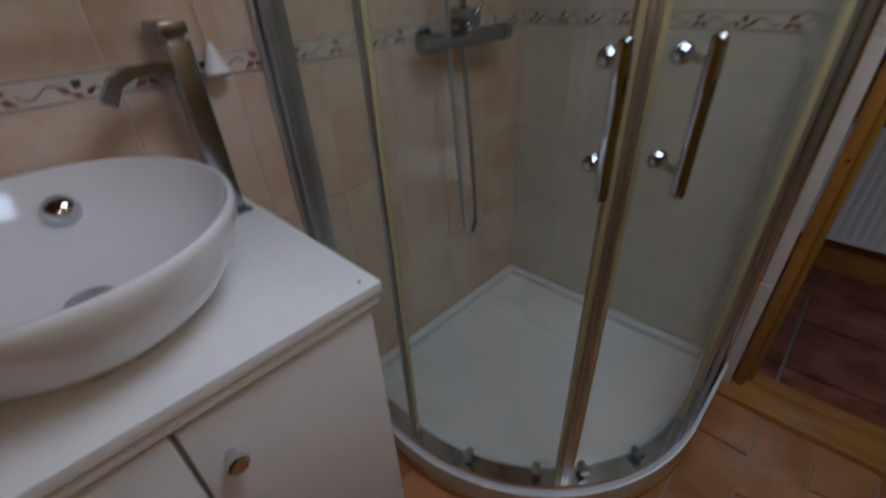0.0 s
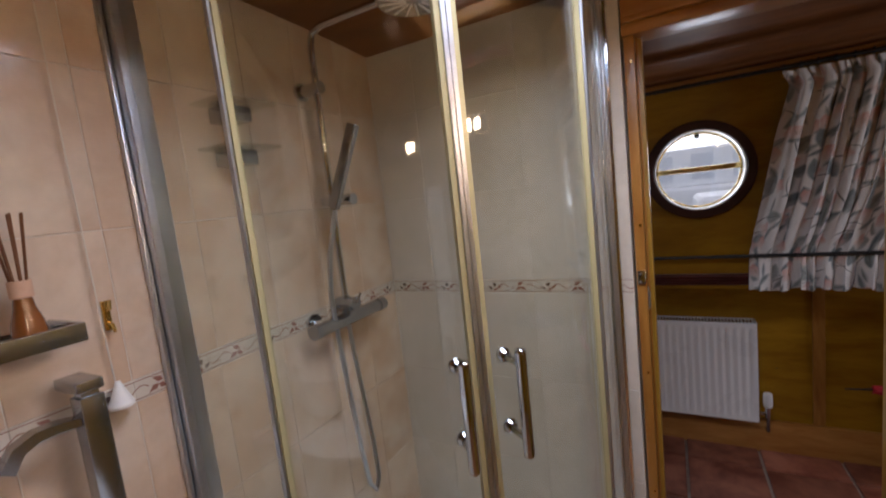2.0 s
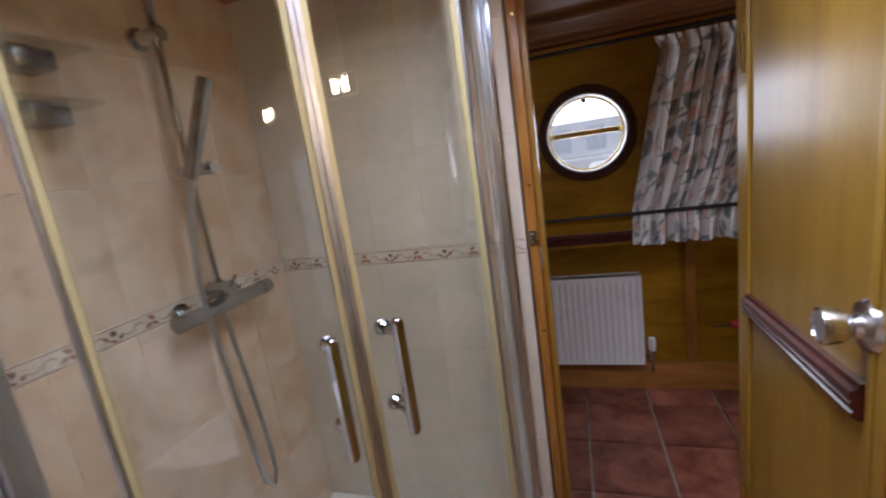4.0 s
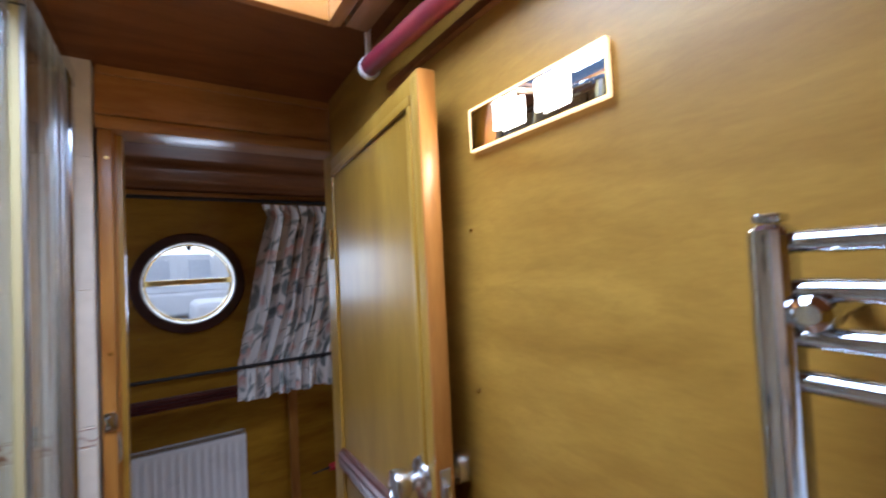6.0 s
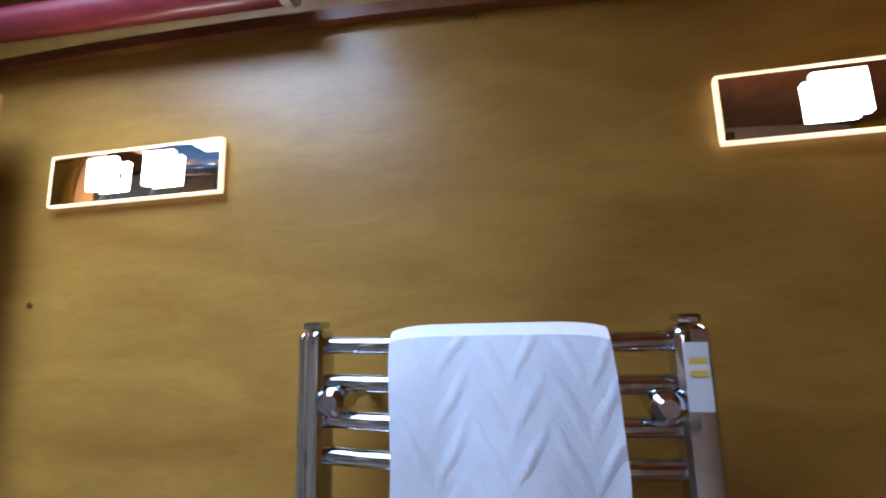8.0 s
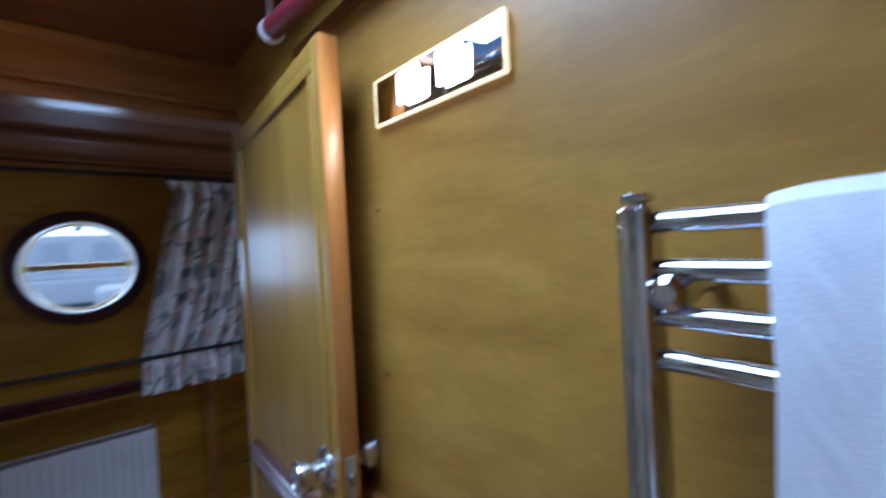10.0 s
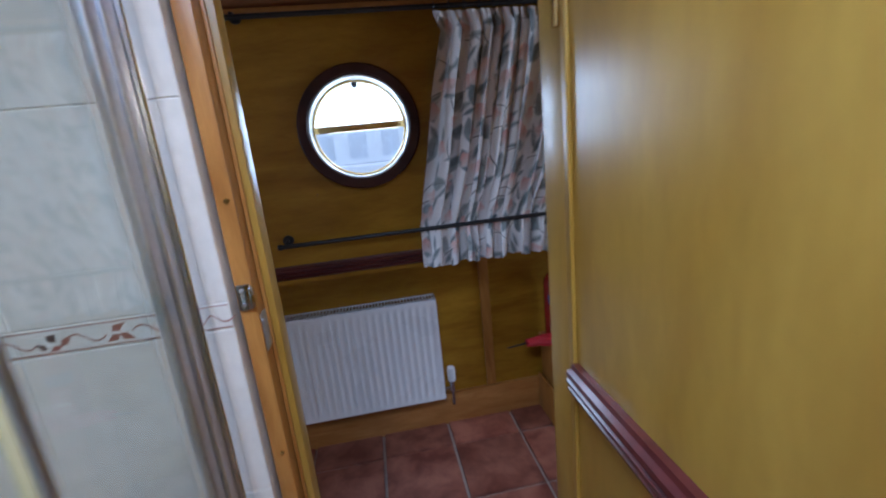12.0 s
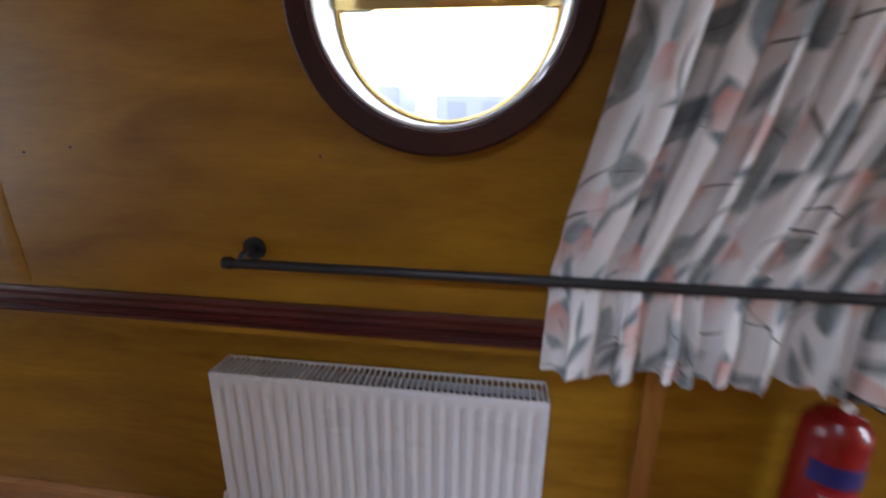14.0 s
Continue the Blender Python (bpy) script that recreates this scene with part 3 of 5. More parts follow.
# ---- portholes ----
def porthole(i, cx, cz):
    w = thing("window_%d" % i, (cx, lean(cz), cz - 0.2), "round porthole with a mahogany ring and a brass bar, bright daylight outside", "porthole", "portholes", "structure")
    c = Vector((cx, lean(cz), cz))
    part("mahogany_ring", ring_bm(c, 0.207, 0.171, -0.018, 0.0, 72), MAHOGANY_Z, w, "dark mahogany ring")
    part("liner", ring_bm(c, 0.1705, 0.165, -0.014, 0.100, 72, bev=0.002), WHITE_PAINT, w, "white painted liner")
    part("brass_rim", ring_bm(c, 0.1645, 0.157, 0.060, 0.074, 72), BRASS, w, "polished brass rim")
    part("window_bar", bx((cx - 0.160, lean(cz) + 0.048, cz - 0.008), (cx + 0.160, lean(cz) + 0.066, cz + 0.016), 0.004), BRASS, w, "brass glazing bar")
    g = part("pane", lathe(bmesh.new(), [(0, 0.068), (0.160, 0.068), (0.160, 0.071), (0, 0.071)], Matrix.Translation(c) @ Vector((0, 1, 0)).to_track_quat("Z", "Y").to_matrix().to_4x4(), 48), PANE, w)
    g.visible_shadow = False
    lt = part("catch", lathe(bmesh.new(), [(0, 0), (0.010, 0), (0.011, 0.006), (0.007, 0.012), (0, 0.013)], Matrix.Translation((cx, lean(cz) + 0.050, cz + 0.146)) @ pose(0, 0, 0, 90, 0, 0), 16), BLACK_METAL, w, "small dark catch")
    for a in (20, 100, 190, 280):
        s = c + Vector((0.190 * math.cos(radians(a)), -0.019, 0.190 * math.sin(radians(a))))
        part("screw", rd(s, s + Vector((0, 0.002, 0)), 0.004, 10), MAHOGANY_Z, w)


for i, (cx, cz) in enumerate(PORTS):
    porthole(i + 1, cx, cz)

# ---- roof hatch ----
hx0, hy0, hx1, hy1 = HATCH
hz = roof(1.1)
hatch = thing("roof_hatch", ((hx0 + hx1) / 2, (hy0 + hy1) / 2, hz), "pine framed roof hatch with a pale sky above it", "roof hatch", kind="structure")
for name, lo, hi in (("lining", (hx0 - 0.018, hy0 - 0.018, hz - 0.04), (hx0, hy1 + 0.018, hz + 0.012)), ("lining", (hx1, hy0 - 0.018, hz - 0.04), (hx1 + 0.018, hy1 + 0.018, hz + 0.012)),
                     ("lining", (hx0, hy0 - 0.018, hz - 0.04), (hx1, hy0, hz + 0.012)), ("lining", (hx0, hy1, hz - 0.04), (hx1, hy1 + 0.018, hz + 0.012))):
    part(name, bx(lo, hi, 0.002), PINE_Y if hi[0] - lo[0] < 0.1 else PINE_X, hatch)
T = 0.032
for lo, hi in (((hx0 - T, hy0 - T, hz - 0.030), (hx0 - 0.004, hy1 + T, hz - 0.012)), ((hx1 + 0.004, hy0 - T, hz - 0.030), (hx1 + T, hy1 + T, hz - 0.012)),
               ((hx0 - 0.003, hy0 - T, hz - 0.030), (hx1 + 0.003, hy0 - 0.004, hz - 0.012)), ((hx0 - 0.003, hy1 + 0.004, hz - 0.030), (hx1 + 0.003, hy1 + T, hz - 0.012))):
    part("architrave", bx(lo, hi, 0.006), PINE_Y if hi[0] - lo[0] < 0.1 else PINE_X, hatch)
hp = part("pane", bx((hx0, hy0, hz - 0.024), (hx1, hy1, hz - 0.019)), PANE, hatch)
hp.visible_shadow = False

# pine margin between the hatch and the bulkhead, with the rolled blind under it
solid("ceiling_margin", bx((hx1 + T + 0.002, 0.30, hz - 0.036), (1.150, hy1 + 0.012, hz - 0.012), 0.003), PINE_Y, "pine margin board beside the hatch", "trim", kind="structure")
b = bmesh.new()
rows_ = [[b.verts.new((x, y, roof(y) + dz)) for x, dz in ((XB - 0.013, -0.139), (XB - 0.001, -0.139), (XB - 0.001, -0.125), (XB - 0.013, -0.125))] for y in (0.2 + 1.2 * k / 16 for k in range(17))]
for A, B in zip(rows_, rows_[1:]):
    for k in range(4):
        b.faces.new((A[k], A[(k + 1) % 4], B[(k + 1) % 4], B[k]))
b.faces.new(rows_[0][::-1])
b.faces.new(rows_[-1])
bmesh.ops.recalc_face_normals(b, faces=b.faces[:])
# dark ceiling veneer puts the shade under the blind into this strip's colour
solid("bulkhead_cornice", b, CEILING_WOOD, "thin strip on the bulkhead following the camber, darkened with the shade under the blind", "trim", kind="structure")
blind = thing("roller_blind", (1.15, 1.1, 1.80), "rolled dark red hatch blind between white end brackets", "roller blind")
part("roll", rd((1.150, 1.392, 1.824), (1.154, 0.811, 1.796), 0.018, 28), BLIND_RED, blind)
for y, z in ((1.398, 1.824), (0.805, 1.7955)):
    br = part("bracket", rd((1.152, y - 0.005, z), (1.152, y + 0.005, z), 0.022, 24), WHITE_PLASTIC, blind, "white plastic end bracket")
    part("arm", bx((1.146, y - 0.004, z + 0.018), (1.158, y + 0.004, hz - 0.014), 0.002), WHITE_PLASTIC, br)
part("cord", tube(bmesh.new(), [(1.02, 1.10, 1.868), (1.08, 1.09, 1.858), (1.140, 1.085, 1.838)], 0.0022, 8), CORD, blind, "pale pull cord")

# ---- bulkhead lights and screws ----
def wall_light(yc):
    w = thing("wall_light", (XB, yc, 1.628), "mirrored rectangular wall light with two lit bulbs on the bulkhead", "wall light", "bulkhead lights")
    part("backplate", bx((XB - 0.010, yc - 0.1155, 1.5985), (XB - 0.001, yc + 0.1155, 1.6565), 0.001), MIRROR, w, "mirrored backplate")
    for z in (1.5970, 1.6580):
        part("edge", bx((XB - 0.0105, yc - 0.1172, z - 0.0011), (XB - 0.004, yc + 0.1172, z + 0.0011), 0.0004), LIT_EDGE, w, "bright glass edge")
    for dy in (-0.1168, 0.1168):
        part("edge", bx((XB - 0.0105, yc + dy - 0.0011, 1.5985), (XB - 0.004, yc + dy + 0.0011, 1.6565), 0.0004), LIT_EDGE, w, "bright glass edge")
    for dy in BULBS:
        hd = part("lamp_holder", rd((XB - 0.0101, yc + dy, 1.6275), (XB - 0.014, yc + dy, 1.6275), 0.016, 20), CHROME, w)
        part("bulb", box(bmesh.new(), (XB - 0.021, yc + dy - 0.020, 1.608), (XB - 0.0141, yc + dy + 0.020, 1.647), 0.003, 3), BULB, hd, "glowing warm bulb")
        area_lamp("bulb_light", look((XB - 0.0255, yc + dy, 1.6275), (0, yc + dy, 1.50)), 0.04, 0.036, 1.25, (1.0, 0.70, 0.42))


LIGHTS, BULBS = [1.021, 0.293], (0.031, -0.045)
for yc in LIGHTS:
    wall_light(yc)

for y, z in ((1.16, 1.482), (1.16, 1.24), (1.162, 1.033), (0.86, 1.033), (0.62, 1.76)):
    solid("screw", lathe(bmesh.new(), [(0, 0.003), (0.0028, 0.002), (0.0036, 0)], Matrix.Translation((XB - (0.0115 if abs(z - 1.033) < 0.01 else 0.0), y, z)) @ pose(0, 0, 0, 0, -90, 0), 10), BRASS, "small brass screw head on the bulkhead", "screw", "bulkhead screws")

# ---- towel radiator ----
tw = thing("towel_radiator", (1.16, 0.616, 0.62), "chrome ladder towel radiator on the bulkhead", "towel radiator")
for y in (0.753, 0.475):
    part("upright", box(bmesh.new(), (1.118, y - 0.0115, 0.62), (1.144, y + 0.0115, 1.448), 0.008, 3), CHROME, tw)
    part("cap", box(bmesh.new(), (1.122, y - 0.008, 1.4485), (1.140, y + 0.008, 1.455), 0.003), CHROME, tw)
lb = part("label", bx((1.1168, 0.4675, 1.392), (1.1178, 0.4825, 1.436)), WHITE_PLASTIC, tw, "white paper label with yellow bars")
for z in (1.414, 1.422):
    part("label_bar", bx((1.1164, 0.469, z), (1.1167, 0.480, z + 0.004)), shader("yellow print", (0.70, 0.52, 0.10), 0.5), lb)
TR_ROWS = [1.436, 1.407, 1.379, 1.352, 1.255, 1.220, 1.185, 1.150, 1.06, 1.025, 0.99, 0.955, 0.86, 0.82, 0.78, 0.70, 0.66]
for z in TR_ROWS:
    part("rung", tube(bmesh.new(), [(1.132 - 0.012 * math.sin(math.pi * k / 10), 0.745 - 0.262 * k / 10, z) for k in range(11)], 0.0070, 14), CHROME, tw)
for y, z in ((0.733, 1.394), (0.495, 1.394), (0.733, 0.74), (0.495, 0.74)):
    bk = part("bracket", rd((1.146, y, z), (XB - 0.001, y, z), 0.007, 14), CHROME, tw)
    part("bracket_cap", lathe(bmesh.new(), [(0, 0.012), (0.006, 0.012), (0.0105, 0.008), (0.0115, 0.002), (0.0115, -0.014), (0.007, -0.022)], Matrix.Translation((1.126, y, z)) @ pose(0, 0, 0, 0, -90, 0), 24), CHROME, bk)


# ---- towel, folded over the top rung ----
def towel():
    bm = bmesh.new()
    path = [(1.1475, 0.95), (1.1470, 1.2), (1.146, 1.41), (1.144, 1.437), (1.138, 1.448), (1.130, 1.451), (1.120, 1.450), (1.111, 1.443), (1.105, 1.42), (1.102, 1.36), (1.100, 1.29), (1.099, 1.22), (1.098, 1.12), (1.098, 1.0), (1.098, 0.90)]
    ny = 40
    grid = []
    for i, (x, z) in enumerate(path):
        row = []
        for j in range(ny + 1):
            v = j / ny
            y = 0.683 - 0.156 * v - (0.006 * (1.449 - z) / 0.4)
            wob = 0.006 * math.sin(v * 9 + z * 2) * min(1, max(0, 1.43 - z) * 5) if i > 7 else 0
            edge = 0.004 * math.cos(v * math.pi * 2)
            dz = -0.004 * (2 * v - 1) ** 6
            row.append(bm.verts.new((x - wob, y + 0.0015 * math.sin(z * 40), z + dz)))
        grid.append(row)
    for A, B in zip(grid, grid[1:]):
        for k in range(ny):
            bm.faces.new((A[k], A[k + 1], B[k + 1], B[k]))
    bmesh.ops.recalc_face_normals(bm, faces=bm.faces[:])
    bmesh.ops.solidify(bm, geom=bm.faces[:], thickness=0.007)
    return solid("towel", bm, TOWEL, "folded white terry towel hanging over the towel radiator", "towel")


towel()

# ---- corridor radiator ----
RX0, RX1, RZ0, RZ1, RYF = 0.316, 1.113, 0.178, 0.670, 2.906
rad = thing("radiator", ((RX0 + RX1) / 2, YH, RZ0), "white ribbed panel radiator under the porthole", "radiator")


def rad_panel():
    bm = bmesh.new()
    n = 24
    pitch = (RX1 - RX0 - 0.03) / n
    prof = [(RX0 + 0.004, 0.0)]
    for k in range(n):
        x = RX0 + 0.015 + pitch * k
        prof += [(x + pitch * 0.12, 0.0), (x + pitch * 0.26, 0.0042), (x + pitch * 0.74, 0.0042), (x + pitch * 0.88, 0.0)]
    prof.append((RX1 - 0.004, 0.0))
    zs = [(RZ0 + 0.002, 0), (RZ0 + 0.022, 0), (RZ0 + 0.036, 1), (RZ1 - 0.040, 1), (RZ1 - 0.026, 0), (RZ1 - 0.006, 0)]
    rows_ = [[bm.verts.new((x, RYF + d * f, z)) for x, d in prof] for z, f in zs]
    for A, B in zip(rows_, rows_[1:]):
        for k in range(len(prof) - 1):
            bm.faces.new((A[k], A[k + 1], B[k + 1], B[k]))
    bmesh.ops.recalc_face_normals(bm, faces=bm.faces[:])
    if bm.faces[0].normal.y > 0:
        bmesh.ops.reverse_faces(bm, faces=bm.faces[:])
    bmesh.ops.solidify(bm, geom=bm.faces[:], thickness=0.004)
    return bm


part("front_panel", rad_panel(), WHITE_PAINT, rad)
part("back_panel", bx((RX0 + 0.01, RYF + 0.072, RZ0 + 0.01), (RX1 - 0.01, RYF + 0.080, RZ1 - 0.02), 0.002), WHITE_PAINT, rad)
for x0, x1 in ((RX0, RX0 + 0.003), (RX1 - 0.003, RX1)):
    part("side_panel", bx((x0, RYF + 0.001, RZ0 + 0.004), (x1, RYF + 0.086, RZ1), 0.001), WHITE_PAINT, rad)
gr = part("top_grille", bx((RX0 + 0.004, RYF + 0.002, RZ1 - 0.006), (RX1 - 0.004, RYF + 0.009, RZ1), 0.0015), WHITE_PAINT, rad)
part("grille_edge", bx((RX0 + 0.004, RYF + 0.078, RZ1 - 0.006), (RX1 - 0.004, RYF + 0.086, RZ1), 0.0015), WHITE_PAINT, gr)
for k in range(56):
    x = RX0 + 0.012 + (RX1 - RX0 - 0.024) * k / 55
    part("fin", bx((x - 0.002, RYF + 0.0095, RZ1 - 0.012), (x + 0.002, RYF + 0.0775, RZ1 - 0.001)), WHITE_PAINT, gr)
# near-black block: the shade between the panels is put into its colour
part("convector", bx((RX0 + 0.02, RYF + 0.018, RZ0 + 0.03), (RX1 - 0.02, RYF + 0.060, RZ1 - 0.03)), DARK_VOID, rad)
for x, lab in ((RX1 + 0.038, True), (RX0 - 0.024, False)):
    v = part("valve", rd((x, RYF + 0.03, RZ0 + 0.02), (x, RYF + 0.03, RZ0 + 0.07), 0.011, 18), CHROME, rad)
    part("pipe", tube(bmesh.new(), [(x, YH - 0.022, 0.118), (x, RYF + 0.040, 0.120), (x, RYF + 0.032, 0.128), (x, RYF + 0.03, 0.145), (x, RYF + 0.03, RZ0 + 0.03)], 0.0075, 12), NICKEL, v)
    part("union", rd((x, RYF + 0.03, RZ0 + 0.035), (x + (-0.036 if lab else 0.026), RYF + 0.03, RZ0 + 0.035), 0.009, 14), CHROME, v)
    if lab:
        part("thermostat_head", lathe(bmesh.new(), [(0, 0), (0.015, 0), (0.018, 0.008), (0.019, 0.020), (0.0195, 0.055), (0.017, 0.068), (0.012, 0.072), (0, 0.072)], Matrix.Translation((x, RYF + 0.03, RZ0 + 0.071)), 20), WHITE_PLASTIC, v, "white thermostat head")
    else:
        part("cap", lathe(bmesh.new(), [(0, 0), (0.010, 0), (0.011, 0.02), (0.008, 0.032), (0, 0.033)], Matrix.Translation((x, RYF + 0.03, RZ0 + 0.071)), 18), WHITE_PLASTIC, v, "white valve cap")

# ---- curtain poles ----
def pole(z, y, x0, x1, label):
    p = thing("curtain_pole", (x0, y, z), label, "curtain pole", "curtain poles")
    part("rod", rd((x0, y, z), (x1, y, z), 0.0078, 16), BLACK_METAL, p)
    for x, s in ((x0, -1), (x1, 1)):
        part("finial", lathe(bmesh.new(), [(0, 0), (0.009, 0), (0.0105, 0.004), (0.0095, 0.014), (0, 0.018)], Matrix.Translation((x, y, z)) @ pose(0, 0, 0, 0, 90 * s, 0), 16), BLACK_METAL, p)
    for x in (x0 + 0.016, x1 - 0.016):
        wy = lean(z + 0.01) - 0.001
        br = part("bracket", tube(bmesh.new(), [(x, wy - 0.002, z + 0.014), (x, (wy + y) / 2, z + 0.016), (x, y + 0.003, z + 0.011), (x, y, z + 0.005)], 0.006, 10), BLACK_METAL, p)
        part("plate", rd((x, wy, z + 0.014), (x, wy - 0.005, z + 0.014), 0.019, 20), BLACK_METAL, br)


pole(1.029, 2.687, 0.572, 1.972, "thin black metal rod holding the curtain hem")
pole(1.750, 2.640, 0.545, 2.02, "black metal curtain pole under the cornice")

# ---- curtain ----
def curtain_material():
    """Cream cotton printed with grey-green leaves, thin brown stems and faded pink blooms."""
    def build(n, l, b):
        uv = n.new("ShaderNodeTexCoord").outputs["UV"]

        def math_(op, a, c=None, d=None):
            m = n.new("ShaderNodeMath")
            m.operation = op
            for k, v in enumerate((a, c, d)):
                if v is None:
                    continue
                if isinstance(v, (int, float)):
                    m.inputs[k].default_value = v
                else:
                    l.new(v, m.inputs[k])
            return m.outputs[0]

        def mapped(sc, loc=(0, 0, 0)):
            mp = n.new("ShaderNodeMapping")
            mp.inputs["Scale"].default_value, mp.inputs["Location"].default_value = (sc, sc, 1), loc
            l.new(uv, mp.inputs[0])
            return mp.outputs[0]

        def scattered(scale, loc, spread):
            """Coordinates about the middle of each scattered print, turned at random, and two random numbers."""
            v = mapped(scale, loc)
            t = n.new("ShaderNodeTexVoronoi")
            t.voronoi_dimensions = "2D"
            t.inputs["Scale"].default_value, t.inputs["Randomness"].default_value = 1.0, 0.75
            l.new(v, t.inputs["Vector"])
            sub = n.new("ShaderNodeVectorMath")
            sub.operation = "SUBTRACT"
            l.new(v, sub.inputs[0])
            l.new(t.outputs["Position"], sub.inputs[1])
            rnd = n.new("ShaderNodeSeparateColor")
            l.new(t.outputs["Color"], rnd.inputs[0])
            rot = n.new("ShaderNodeVectorRotate")
            rot.rotation_type = "Z_AXIS"
            l.new(sub.outputs[0], rot.inputs["Vector"])
            l.new(math_("MULTIPLY_ADD", rnd.outputs[0], spread, 0.9), rot.inputs["Angle"])
            sep = n.new("ShaderNodeSeparateXYZ")
            l.new(rot.outputs[0], sep.inputs[0])
            return sep.outputs[0], sep.outputs[1], rnd.outputs[1], rnd.outputs[2]

        def inside(x, y, length, width, edge=0.085):
            """A pointed oval: width shrinks with the square of the way along it."""
            q = math_("MULTIPLY", math_("DIVIDE", x, length), math_("DIVIDE", x, length))
            lim = math_("MULTIPLY", math_("SUBTRACT", 1.0, q), width)
            return math_("MULTIPLY", math_("SUBTRACT", lim, math_("ABSOLUTE", y)), 1.0 / edge)

        def clamp(v):
            return math_("MAXIMUM", math_("MINIMUM", v, 1.0), 0.0)

        cloth = ramp(n, l, noise_tex(n, l, mapped(9), 1, 3), [(0.3, (0.68, 0.66, 0.64)), (0.7, (0.79, 0.77, 0.75))])
        wash = noise_tex(n, l, mapped(60), 1, 3)
        col = cloth
        for scale, loc in ((6.0, (0.3, 0.7, 0)), (7.5, (5.2, 2.4, 0))):
            x, y, r1, r2 = scattered(scale, loc, 3.0)
            bow = math_("SUBTRACT", y, math_("MULTIPLY", math_("MULTIPLY", x, x), 0.7))
            col = mixed(n, l, math_("MULTIPLY", clamp(inside(x, bow, 0.48, 0.022, 0.012)), 0.85), col, (0.13, 0.12, 0.11))
        for scale, loc, ln, wd in ((9.5, (11.3, 6.2, 0), 0.36, 0.12), (8.5, (0, 0, 0), 0.42, 0.25), (9.0, (3.7, 8.1, 0), 0.42, 0.15)):
            x, y, r1, r2 = scattered(scale, loc, 2.2)
            body = inside(x, y, ln, wd)
            keep = math_("GREATER_THAN", r2, 0.12)
            leaf = mixed(n, l, r1, (0.36, 0.385, 0.37), (0.15, 0.185, 0.20))
            leaf = mixed(n, l, math_("MULTIPLY", clamp(math_("MULTIPLY", y, 9.0)), 0.5), leaf, (0.46, 0.47, 0.46))
            leaf = mixed(n, l, math_("MULTIPLY", clamp(inside(x, y, ln, 0.014, 0.012)), 0.7), leaf, (0.07, 0.08, 0.085))
            leaf = mixed(n, l, 0.5, leaf, ramp(n, l, wash, [(0.3, (0.55, 0.55, 0.56)), (0.7, (1.15, 1.15, 1.12))]), "MULTIPLY")
            col = mixed(n, l, math_("MULTIPLY", clamp(body), keep), col, leaf)
        for scale, loc, ln, wd, tint in ((8.5, (1.9, 4.4, 0), 0.30, 0.25, (0.62, 0.29, 0.24)), (7.0, (7.3, 1.1, 0), 0.24, 0.22, (0.68, 0.37, 0.31))):
            x, y, r1, r2 = scattered(scale, loc, 1.5)
            lobe = math_("MULTIPLY_ADD", math_("SINE", math_("MULTIPLY", x, 26.0)), 0.03, y)
            petal = mixed(n, l, clamp(math_("MULTIPLY_ADD", x, 2.4, 0.5)), tint, (0.70, 0.64, 0.60))
            petal = mixed(n, l, math_("MULTIPLY", clamp(inside(x, y, 0.10, 0.05)), math_("GREATER_THAN", r1, 0.7)), petal, (0.34, 0.17, 0.08))
            col = mixed(n, l, math_("MULTIPLY", math_("MULTIPLY", clamp(inside(x, lobe, ln, wd, 0.09)), math_("GREATER_THAN", r2, 0.25)), 0.8), col, petal)
        l.new(col, b.inputs["Base Color"])
        bumped(n, l, b, noise_tex(n, l, mapped(500), 1, 2), 0.3, 0.001)
    return shader("floral curtain cloth", (0.6, 0.57, 0.54), 0.9, 0, 0, build)


